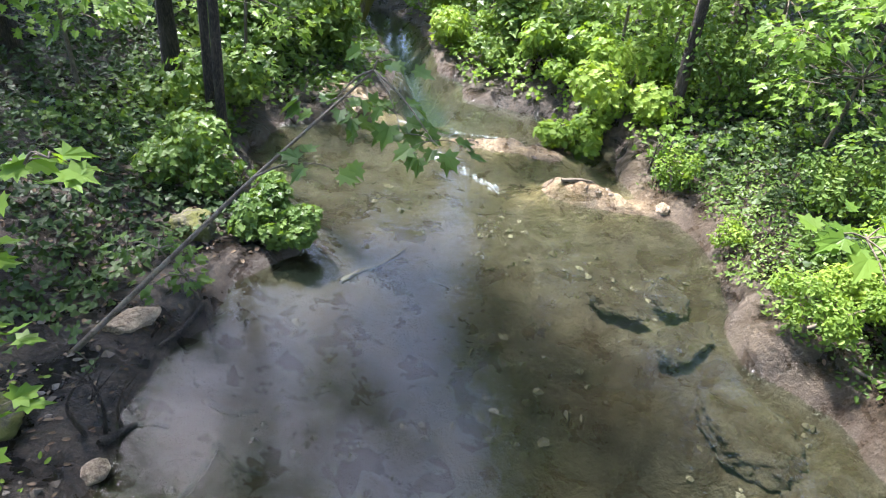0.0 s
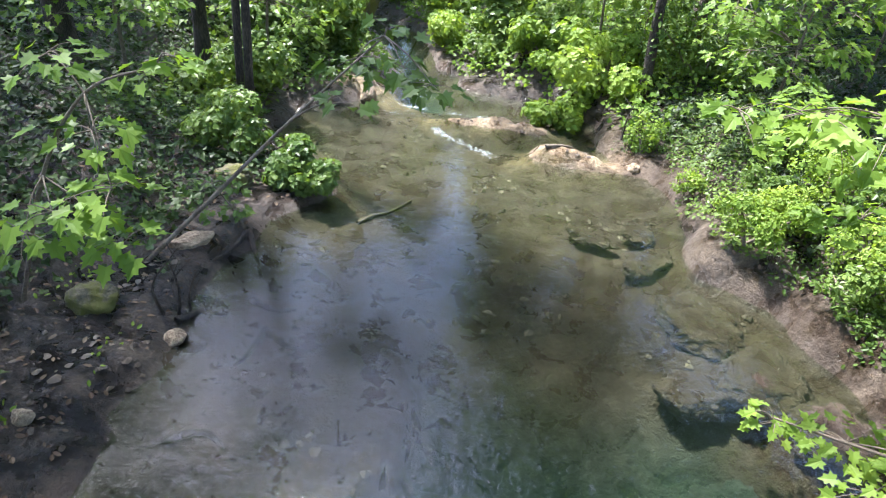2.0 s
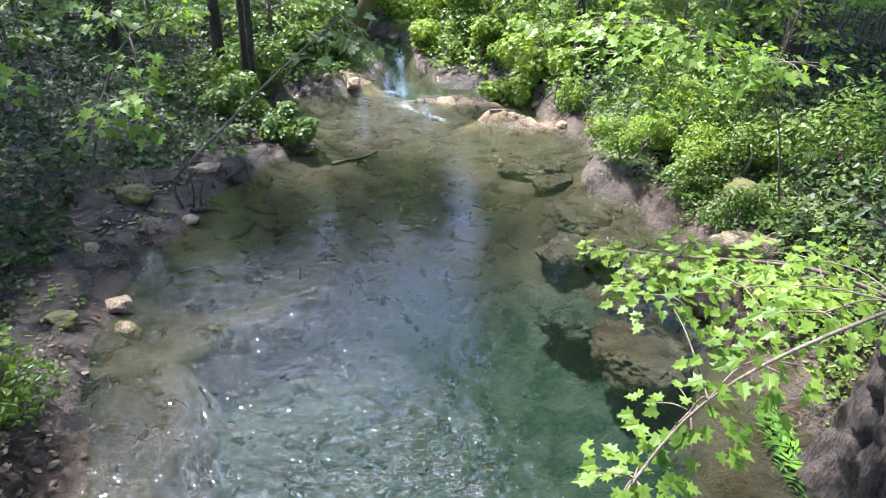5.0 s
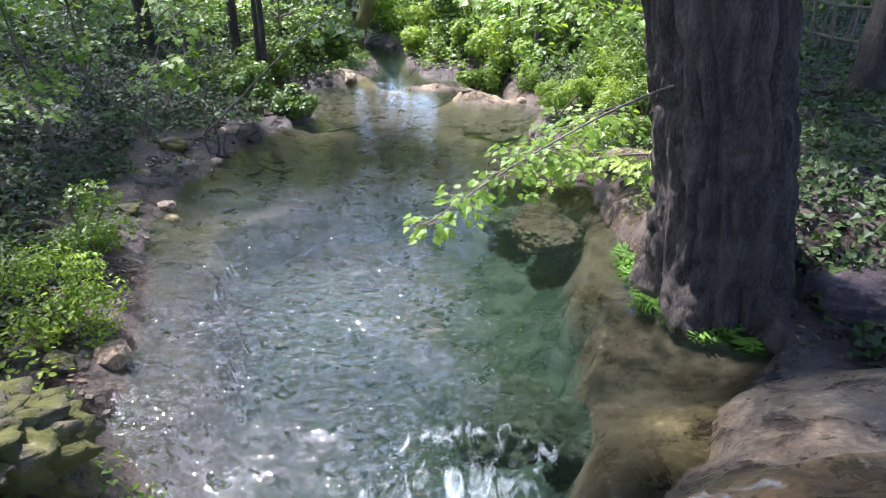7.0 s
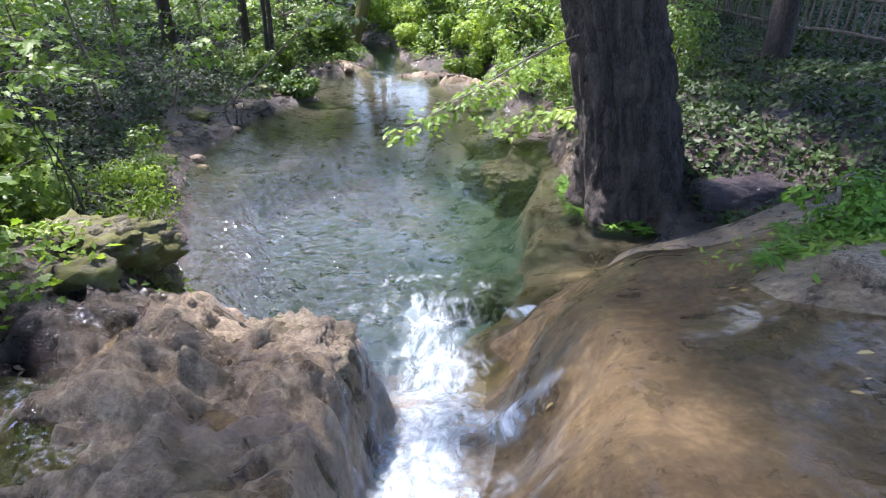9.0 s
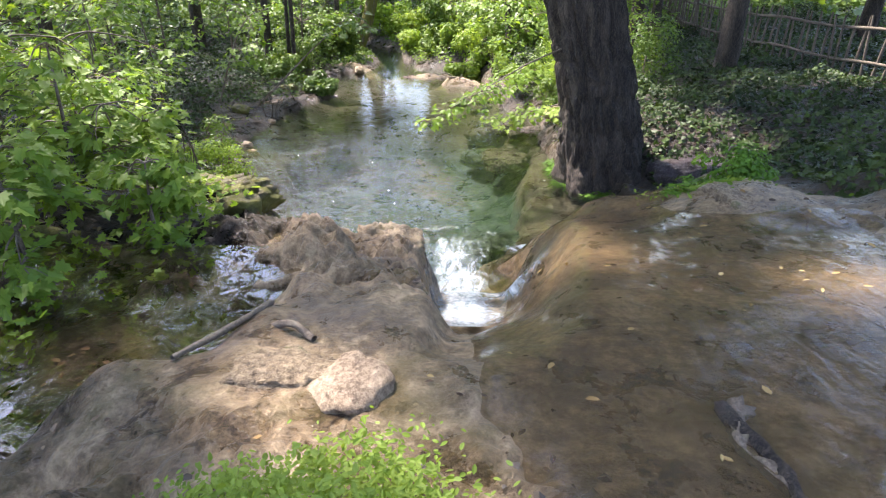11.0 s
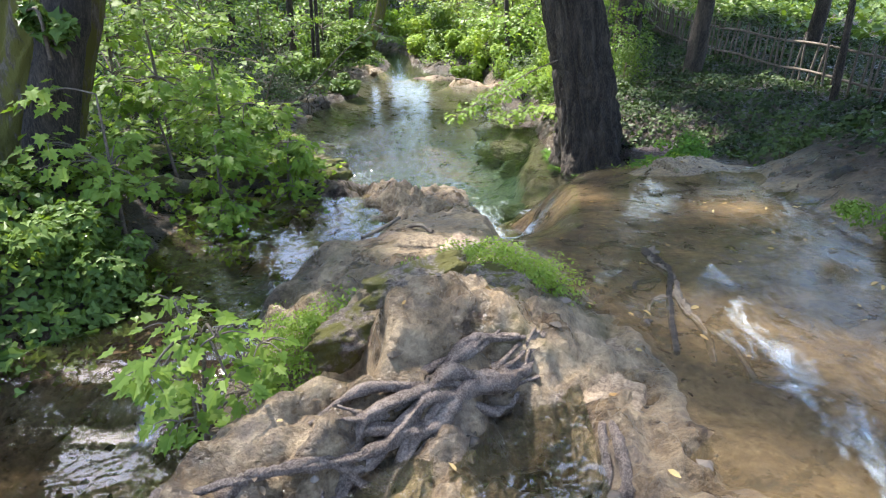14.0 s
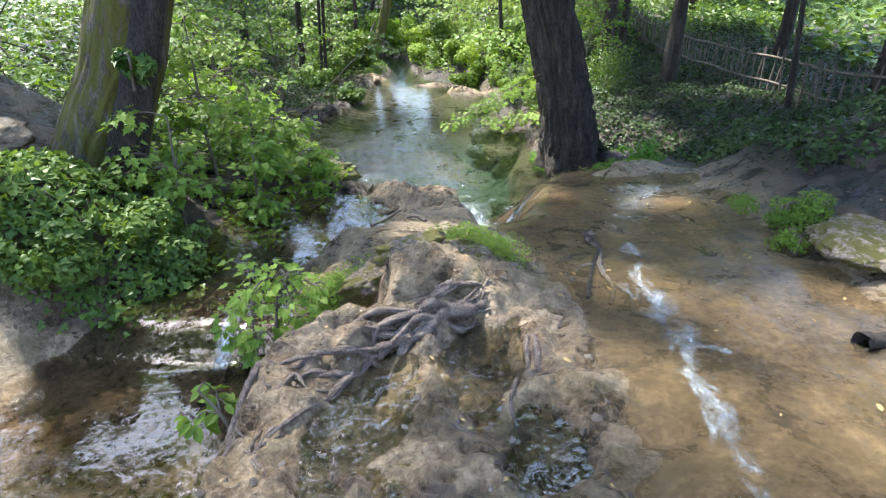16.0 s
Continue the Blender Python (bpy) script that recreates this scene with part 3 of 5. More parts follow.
def tree(label, foot, top, r0, r1, mat, crown=None, seed=0, bend=(0, 0), limbs=3, segs=14, name="tree", leaf=("maple", (0.09, 0.16)), leaves=MAPLE, group="trees on the banks"):
    rng = np.random.default_rng(seed)
    f, t = np.array(foot, float), np.array(top, float)
    e = thing(name, label, "tree", group, tuple(f))
    m = (f + t) / 2 + np.array([bend[0], bend[1], 0])
    flare = f + (t - f) * 0.05
    part("trunk", tube("trunk", [f - (0, 0, 0.2), flare, f + (m - f) * 0.5, m, t], [r0 * 1.35, r0 * 1.08, r0 * 0.92, (r0 + r1) / 2, r1], mat, segs, 0.10, seed), e)
    if crown:
        n, radii = crown
        P, N = blob_points(rng, n, t + np.array([0, 0, radii[2] * 0.3]), radii, 11, 0.4)
        part("crown", leaf_mesh("crown", P, N + 0.5 * rng.normal(size=P.shape), rng.uniform(*leaf[1], n), leaf[0], leaves, rng), e)
        for s in range(limbs):
            q = P[rng.integers(n)]
            b = f + (t - f) * rng.uniform(0.55, 0.9)
            part("limb", tube("limb", [b, (b + q) / 2 + (0, 0, 0.2), q], [r1 * 0.6, r1 * 0.4, 0.01], mat, 6, 0.06, seed + s, 4), e)
    return e




def old_trunk(name, label, axis_pts, radii, mat, seed, lobes=5, flare=0.5, depth=0.035, crown=None, knots=()):
    """A thick trunk with deep upright bark ridges and a flared foot."""
    rng = np.random.default_rng(seed)
    p, r = np.array(axis_pts, float), np.array(radii, float)
    e = thing(name, label, "tree", "big trees", tuple(p[0]))
    rows, segs = 210, 120
    t = np.concatenate([np.linspace(0, 0.42, 170), np.linspace(0.43, 1, rows - 170)]) * (len(p) - 1)
    i = np.clip(t.astype(int), 0, len(p) - 2)
    f = (t - i)[:, None]
    c = p[i] * (1 - f) + p[i + 1] * f
    c[:, 0] += 0.03 * np.sin(c[:, 2] * 1.7 + seed)
    R = np.interp(t, np.arange(len(r)), r)[:, None]
    th = np.linspace(0, 2 * np.pi, segs, endpoint=False)[None, :]
    z = (c[:, 2] - c[0, 2])[:, None]
    foot = np.exp(-z / 0.42)
    w = R * (1 + flare * foot * (0.55 + 0.45 * np.cos(lobes * th + seed + 0.6 * z)) + 0.05 * vnoise(th * 1.2 + 0 * z, z * 0.7, seed))
    ridge = np.abs(vnoise(th * 9.0 + 0.5 * vnoise(th * 2, z * 2.2, seed), z * 2.6 + 0 * th, seed + 1))
    plate = np.abs(vnoise(th * 4.0 + 0 * z, z * 5.0, seed + 2))
    w = w + depth * (np.minimum(ridge * 2.2, 1) - 0.6) + depth * 0.5 * (np.minimum(plate * 2.5, 1) - 0.7) + 0.006 * vnoise(th * 24 + 0 * z, z * 22, seed + 5)
    V = np.stack([c[:, 0:1] + w * np.cos(th), c[:, 1:2] + w * np.sin(th), c[:, 2:3] + 0 * w], -1)
    i, j = np.meshgrid(np.arange(rows - 1), np.arange(segs), indexing="ij")
    j2 = (j + 1) % segs
    F = np.stack([i * segs + j, i * segs + j2, (i + 1) * segs + j2, (i + 1) * segs + j], -1).reshape(-1, 4)
    part("trunk", array_mesh("trunk", V.reshape(-1, 3), F, 4, mat, True), e)
    if crown:
        for (cx, cy, cz, rx, ry, rz, n) in crown:
            P, N = blob_points(rng, n, (cx, cy, cz), (rx, ry, rz), 9, 0.5)
            part("crown", leaf_mesh("crown", P, N + 0.6 * rng.normal(size=P.shape), rng.uniform(0.22, 0.36, n), "maple", MAPLE, rng), e)
            part("limb", tube("limb", [p[-2], (p[-1] + (cx, cy, cz)) / 2, (cx, cy, cz)], [r[-1] * 0.7, r[-1] * 0.5, 0.04], mat, 8, 0.08, seed), e)
    return e


# its unseen crown clumps are spread where they block sun and sky
right_tree = old_trunk("tree", "thick grey-brown ridged trunk of an old leaning tree beside the pool", [(2.5, -0.82, -0.05), (2.32, -0.85, 0.8), (1.98, -0.9, 2.1), (1.2, -1.0, 5.2), (0.95, -1.0, 8.5)],
                       [0.46, 0.44, 0.42, 0.34, 0.25], BARK, 5, 5, 0.55, 0.06, [(2.0, -1.8, 8.2, 2.6, 2.6, 1.5, 2400), (4.2, -2.4, 7.4, 2.6, 2.6, 1.5, 2800), (4.6, 0.8, 7.4, 2.6, 2.4, 1.5, 2600), (5.6, -3.4, 6.6, 2.6, 2.6, 1.2, 3000), (6.2, 1.2, 6.6, 2.6, 2.4, 1.2, 2800), (-2.8, -1.0, 8.6, 2.0, 1.8, 1.0, 300), (-0.4, -3.3, 8.4, 1.7, 1.9, 1.0, 1300), (-2.6, -3.6, 8.8, 1.6, 1.6, 0.9, 420), (-0.8, -1.0, 8.4, 1.6, 1.6, 0.9, 1000), (-1.0, 0.7, 8.2, 1.3, 1.2, 0.8, 700), (1.6, 1.6, 7.6, 2.2, 2.2, 1.2, 2400), (3.0, 4.6, 7.4, 2.2, 2.2, 1.2, 2200)])
# unseen crown; its smallest clump is put there to block sun on the shelf
left_tree = old_trunk("tree", "massive moss-covered leaning trunk above the side channel", [(-3.4, -5.5, 0.75), (-3.05, -5.5, 1.5), (-2.58, -5.45, 2.45), (-1.8, -5.35, 5.0), (-1.35, -5.2, 9.0)],
                      [0.52, 0.44, 0.36, 0.30, 0.24], MOSSBARK, 8, 4, 0.3, 0.022, [(-1.1, -5.6, 8.8, 1.7, 1.7, 0.9, 140), (-3.0, -7.4, 9.0, 2.0, 2.0, 1.3, 800), (-5.4, -4.5, 8.2, 2.4, 2.4, 1.4, 450)])
part("side_stem", tube("side_stem", [(-2.72, -5.7, 0.8), (-2.66, -5.75, 1.5), (-2.38, -5.7, 2.3), (-2.1, -5.65, 3.1), (-1.55, -5.6, 5.2)], [0.22, 0.17, 0.15, 0.13, 0.1], BARK, 20, 0.12, 4), left_tree, "dark second stem grown against the trunk")


# ---------------------------------------------------------------- saplings and sprays


def spray_points(rng, centre, r, n, tilt=0.25):
    a, q = rng.uniform(0, 2 * np.pi, n), np.sqrt(rng.uniform(0, 1, n)) * r
    P = np.stack([q * np.cos(a), q * np.sin(a) * 0.8, rng.normal(size=n) * 0.05 * (0.6 + r) - 0.18 * q * q / max(r, 0.1)], -1) + np.array(centre)
    N = np.stack([0.35 * np.cos(a), 0.35 * np.sin(a) - 0.25, np.ones(n)], -1) + tilt * rng.normal(size=(n, 3))
    return P, N, np.stack([np.cos(a), np.sin(a), -0.45 + 0 * a], -1)


def sprays(name, label, root, stem, clusters, size, kind, mat, seed, category="sapling", bark=TWIG, thick=0.02, group=""):
    """A thin stem with flat sprays of leaves on side twigs. stem: points; clusters: (x, y, z, radius, leaves)."""
    rng = np.random.default_rng(seed)
    e = thing(name, label, category, group, root)
    k = len(stem)
    part("stem", tube("stem", stem, list(np.linspace(thick, thick * 0.35, k)), bark, 8, 0.08, seed), e)
    S = np.array(stem, float)
    Ps, Ns, Ts = [], [], []
    for (x, y, z, r, n) in clusters:
        c = np.array((x, y, z))
        j = np.argmin(np.linalg.norm(S - c, axis=1))
        part("twig", tube("twig", [S[j], (S[j] + c) / 2 + (0, 0, 0.04), c], [thick * 0.4, thick * 0.3, 0.003], bark, 5, 0.05, seed, 3), e)
        P, N, T = spray_points(rng, c, r, n)
        Ps.append(P), Ns.append(N), Ts.append(T)
        for q in P[:: max(3, n // 5)]:
            part("twig", tube("twig", [c, (c + q) / 2 + (0, 0, 0.015), q], [0.004, 0.003, 0.0015], bark, 4, 0.05, seed, 2), e)
    P = np.vstack(Ps)
    part("leaves", leaf_mesh("leaves", P, np.vstack(Ns), rng.uniform(*size, len(P)), kind, mat, rng, np.vstack(Ts)), e)
    return e


def sapling(x, y, h, reach, n, seed, mat=MAPLE, size=(0.08, 0.13), kind="maple", label="maple sapling with flat sprays of fresh green leaves", dens=26, low=0.3):
    rng = np.random.default_rng(seed)
    g = float(land(x, y))
    lean = rng.normal(size=2) * 0.12
    stem = [(x, y, g - 0.05), (x + lean[0] * 0.5, y + lean[1] * 0.5, g + h * 0.5), (x + lean[0] * 1.2, y + lean[1], g + h)]
    cl = []
    for s in range(n):
        a, q, z = rng.uniform(0, 6.28), reach * rng.uniform(0.25, 1.0), g + h * rng.uniform(low, 1.05)
        cl.append((x + lean[0] + q * math.cos(a), y + lean[1] + q * math.sin(a), z, reach * rng.uniform(0.35, 0.6), int(dens * rng.uniform(0.7, 1.4))))
    return sprays("sapling", label, (x, y, g), stem, cl, size, kind, mat, seed, thick=0.012 + 0.006 * h, group="maple saplings")


k = 500
for (x, y, h, reach, n, mat) in [
    (-4.1, 1.2, 1.9, 0.6, 10, MAPLE), (-5.0, 3.4, 2.1, 0.8, 12, SHRUB), (-4.0, 0.1, 1.7, 0.7, 9, MAPLE),
    (-3.6, -1.0, 1.7, 0.7, 10, MAPLE), (-3.0, -2.2, 1.5, 0.65, 9, MAPLE), (-2.5, -3.3, 1.4, 0.6, 9, MAPLE), (-1.95, -4.3, 1.0, 0.5, 8, MAPLE), (-3.3, -3.6, 2.0, 0.8, 12, BRIGHT),
    (-4.0, -2.3, 2.3, 0.9, 13, BRIGHT), (-4.8, -0.6, 2.5, 0.9, 13, MAPLE), (-5.0, 1.8, 2.5, 0.9, 12, MAPLE), (-5.4, 4.2, 2.6, 0.9, 12, MAPLE), (-4.7, 5.9, 2.3, 0.9, 12, MAPLE),
    (-5.6, -3.0, 2.8, 1.0, 13, MAPLE), (-5.2, -5.2, 2.4, 0.9, 9, SHRUB), (-3.5, 7.4, 2.0, 0.8, 11, MAPLE), (-4.0, 9.0, 2.2, 0.9, 11, SHRUB), (-2.15, -4.9, 0.9, 0.42, 7, MAPLE), (-2.1, -5.95, 1.0, 0.4, 7, BRIGHT), (-1.65, -5.25, 0.8, 0.38, 6, MAPLE), (-1.25, -4.7, 0.55, 0.3, 5, MAPLE), (-2.6, -4.0, 1.7, 0.7, 10, BRIGHT), (-1.75, -3.9, 0.7, 0.4, 6, BRIGHT),
    (1.9, 7.9, 2.0, 1.0, 14, BRIGHT), (1.5, 8.8, 2.2, 1.0, 14, BRIGHT), (3.0, 7.6, 2.2, 1.0, 13, BRIGHT), (2.9, 5.8, 1.7, 0.8, 11, MAPLE), (0.4, 10.4, 2.0, 1.0, 12, BRIGHT), (3.6, 4.4, 1.6, 0.8, 11, MAPLE),
    (4.4, 6.6, 2.2, 1.0, 12, MAPLE), (-0.2, 12.0, 2.2, 1.1, 12, BRIGHT), (2.2, 11.0, 2.4, 1.2, 14, BRIGHT), (-3.6, 11.4, 2.4, 1.1, 13, MAPLE), (-5.4, 9.8, 2.6, 1.1, 12, MAPLE), (4.8, 9.2, 2.6, 1.1, 12, BRIGHT)]:
    k += 1
    far = y > 5.5
    sapling(x, y, h, reach, n + (6 if far else 3), k, mat, (0.065, 0.115) if far else (0.055, 0.10), dens=42 if far else 40)
sapling(-2.62, 3.4, 0.42, 0.26, 6, 604, SHRUB, (0.05, 0.08), label="little maple bush on exposed roots", dens=14)
sapling(-0.62, -8.2, 0.85, 0.22, 12, 601, BRIGHT, (0.042, 0.068), label="young maple growing beside the root mound", dens=20)
sapling(-0.95, -7.6, 0.75, 0.22, 6, 602, MAPLE, (0.05, 0.08), label="young maple in the side channel", dens=12)
sapling(-0.62, -8.75, 0.28, 0.14, 4, 603, BRIGHT, (0.06, 0.1), "oval", "broad-leaved green seedling at the root foot", 10)

# branches that reach over the water
sprays("branch", "maple branch with large fresh leaves over the bank", (-3.5, 1.9, 0.4), [(-3.5, 1.9, 0.4), (-3.1, 1.85, 1.3), (-2.8, 1.9, 1.75), (-2.45, 1.95, 1.9)],
       [(-2.35, 1.95, 1.95, 0.14, 9), (-2.55, 2.0, 1.85, 0.15, 9), (-2.75, 1.8, 1.6, 0.25, 22), (-2.6, 1.6, 1.4, 0.24, 22), (-2.85, 1.5, 1.3, 0.28, 24), (-3.0, 2.0, 1.9, 0.28, 20), (-2.55, 1.5, 1.15, 0.16, 14), (-3.1, 1.6, 1.1, 0.25, 20)], (0.07, 0.12), "maple", MAPLE, 700, "branch", thick=0.014)
sprays("branch", "leaning sapling pole with maple leaves at its tip", (-3.3, 2.68, 0.1), [(-3.32, 2.66, 0.0), (-2.75, 3.08, 0.55), (-2.2, 3.5, 1.08), (-1.53, 4.05, 1.66)],
       [(-1.75, 3.9, 1.5, 0.3, 14), (-1.35, 3.75, 1.5, 0.32, 18), (-1.1, 3.5, 1.45, 0.25, 14), (-1.75, 3.25, 1.35, 0.2, 8), (-1.5, 4.1, 1.7, 0.25, 12)], (0.11, 0.17), "maple", SHRUB, 701, "branch", thick=0.022)
sprays("branch", "bright maple branch hanging over the water", (2.75, 1.95, 0.6), [(2.75, 1.95, 0.5), (2.4, 1.9, 1.4), (1.6, 1.75, 1.95), (0.75, 1.95, 1.95)],
       [(0.5, 2.05, 1.9, 0.24, 26), (0.85, 1.95, 1.95, 0.34, 46), (1.1, 1.75, 2.0, 0.4, 60), (1.45, 1.5, 1.95, 0.42, 60), (1.8, 1.85, 1.8, 0.5, 60), (1.2, 2.15, 1.7, 0.38, 44), (2.2, 1.5, 1.8, 0.5, 46), (1.55, 1.7, 1.55, 0.4, 44), (1.3, 1.9, 1.4, 0.3, 30)],
       (0.065, 0.11), "maple", MAPLE, 702, "branch", thick=0.009)
sprays("branch", "low maple spray close above the water", (2.75, 0.2, 0.7), [(2.75, 0.2, 0.6), (2.2, 0.5, 0.68), (1.6, 1.05, 0.42), (1.05, 1.62, 0.16)],
       [(1.12, 1.52, 0.18, 0.16, 22), (1.38, 1.3, 0.3, 0.24, 44), (1.6, 0.95, 0.42, 0.28, 54), (1.9, 0.75, 0.55, 0.32, 62), (2.15, 0.45, 0.62, 0.32, 60), (1.35, 1.0, 0.25, 0.2, 30), (1.75, 1.2, 0.45, 0.22, 34)],
       (0.06, 0.10), "maple", BRIGHT, 703, "branch", thick=0.018)
sprays("branch", "drooping lower branch of the old tree", (2.1, -1.15, 1.7), [(2.1, -1.1, 1.75), (1.45, -1.15, 1.5), (0.8, -1.3, 1.16), (0.22, -1.86, 0.95)],
       [(0.3, -1.8, 0.97, 0.14, 30), (0.5, -1.55, 1.03, 0.18, 46), (0.75, -1.3, 1.1, 0.2, 50), (1.0, -1.15, 1.22, 0.24, 60), (1.3, -1.0, 1.35, 0.26, 60), (1.2, -0.6, 1.2, 0.3, 70), (1.55, -0.5, 1.3, 0.3, 60), (0.95, -0.4, 1.0, 0.28, 60)],
       (0.045, 0.075), "maple", MAPLE, 704, "branch", thick=0.010)


# ---------------------------------------------------------------- ground cover
wet = lambda x, y: shore(x, y)
carpet("ivy", "dark glossy ivy covering the shaded bank", 42000, (-9, -4, -2.4, 9), lambda x, y: step(0.42, 0.75, wet(x, y) - 0.25 * step(2.6, 1.8, y) * step(-1.5, -0.5, y) + 0.35 * vnoise(x * 1.3, y * 1.3, 2)), (0.045, 0.08), "ivy", IVY, 21, (0.02, 0.2))
right_edge = lambda x, y: np.where(y < -2.2, x - 3.3 - 0.22 * np.minimum(np.maximum(-4.0 - y, 0), 2), wet(x, y) - 0.35)
carpet("ivy", "dense ivy and creepers on the rising slope", 70000, (1.5, -9.5, 9.5, 10), lambda x, y: step(0.0, 0.4, right_edge(x, y) + 0.3 * vnoise(x * 1.3, y * 1.3, 4)), (0.045, 0.085), "ivy", IVY, 22, (0.02, 0.25))
carpet("undergrowth", "sunlit low plants overhanging the far bank", 9000, (-1.9, 5.9, 3.2, 14.0), lambda x, y: step(0.03, 0.2, wet(x, y)), (0.05, 0.1), "maple", MAPLE, 38, (0.02, 0.4))
carpet("undergrowth", "low plants overhanging the shaded far bank", 7000, (-4.6, 4.9, -1.6, 12.5), lambda x, y: step(0.06, 0.25, wet(x, y)), (0.05, 0.09), "maple", SHRUB, 39, (0.02, 0.3))
carpet("undergrowth", "low green undergrowth of the far wood", 52000, (-14, 7.5, 14, 30), lambda x, y: step(0.3, 0.8, wet(x, y)), (0.09, 0.17), "ivy", SHRUB, 23, (0.05, 0.8))
carpet("undergrowth", "low green plants of the wood floor", 14000, (-18, -9, -6, 9), lambda x, y: 0.9 + 0 * x, (0.10, 0.2), "ivy", SHRUB, 33, (0.05, 0.9))
carpet("undergrowth", "low green plants of the wood floor", 7000, (8.5, -10, 18, 12), lambda x, y: 0.9 + 0 * x, (0.14, 0.28), "maple", SHRUB, 34, (0.05, 0.7))
carpet("ivy", "ivy hanging over the ledge beside the side channel", 6000, (-3.6, -7.7, -1.55, -5.9), lambda x, y: step(0.25, 0.7, 1.3 * hump(x, y, -2.35, -6.75, 0.75, 0.65)), (0.045, 0.08), "ivy", SHRUB, 24, (0.02, 0.2))
carpet("herbs", "small leafy herbs along the left bank", 3600, (-3.3, -3.6, -1.2, -0.9), lambda x, y: step(0.25, 0.6, wet(x, y) + 0.2 * vnoise(x * 2, y * 2, 6)) * 0.8, (0.03, 0.06), "oval", BRIGHT, 25, (0.02, 0.25))
carpet("herbs", "creeping green plants on the damp bank", 2600, (-3.2, -6.0, -0.9, -3.3), lambda x, y: step(0.0, 0.5, vnoise(x * 1.8, y * 1.8, 8)) * step(0.3, 0.6, wet(x, y)), (0.04, 0.08), "maple", MAPLE, 26, (0.02, 0.3))
carpet("herbs", "low plants creeping over the muddy edge", 17000, (1.1, -0.4, 3.0, 6.4), lambda x, y: step(0.08, 0.24, wet(x, y) + 0.12 * vnoise(x * 4, y * 4, 12)), (0.028, 0.055), "oval", SHRUB, 35, (0.01, 0.16))
carpet("herbs", "sparse moss and seedlings among the gravel", 900, (-3.6, -0.8, -2.4, 2.6), lambda x, y: step(0.1, 0.5, vnoise(x * 3, y * 3, 9)) * step(0.15, 0.35, wet(x, y)), (0.025, 0.05), "oval", BRIGHT, 27, (0.0, 0.06))


def along(x, y, pts, width):
    best = np.full(np.shape(x), 1e9)
    for a, b in zip(pts, pts[1:]):
        e = np.array(b) - np.array(a)
        t = np.clip(((x - a[0]) * e[0] + (y - a[1]) * e[1]) / (e @ e), 0, 1)
        best = np.minimum(best, np.hypot(x - a[0] - t * e[0], y - a[1] - t * e[1]))
    return np.exp(-((best / width) ** 2))


carpet("herbs", "fresh green herbs round the mossy rock", 80000, (-0.9, -8.3, 1.0, -6.8), lambda x, y: 1.2 * along(x, y, [(-0.5, -7.75), (-0.2, -7.4), (0.15, -7.12), (0.5, -7.08), (0.72, -7.3)], 0.12), (0.011, 0.025), "oval", BRIGHT, 28, (0.03, 0.24))
carpet("herbs", "small green plants on the travertine mound", 2200, (1.8, -4.9, 3.2, -3.5), lambda x, y: hump(x, y, 2.55, -4.0, 0.4, 0.26), (0.025, 0.05), "oval", BRIGHT, 29, (0.02, 0.12))
carpet("herbs", "ivy and herbs on the mossy block", 2600, (-2.3, -4.3, -0.9, -2.9), lambda x, y: hump(x, y, -1.5, -3.2, 0.45, 0.38), (0.03, 0.06), "ivy", SHRUB, 36, (0.02, 0.14))
carpet("herbs", "light green herbs on the mossy block", 1500, (-2.3, -4.3, -0.7, -2.7), lambda x, y: hump(x, y, -1.15, -2.95, 0.3, 0.2) + hump(x, y, -1.75, -3.6, 0.3, 0.2), (0.02, 0.045), "oval", BRIGHT, 37, (0.02, 0.12))

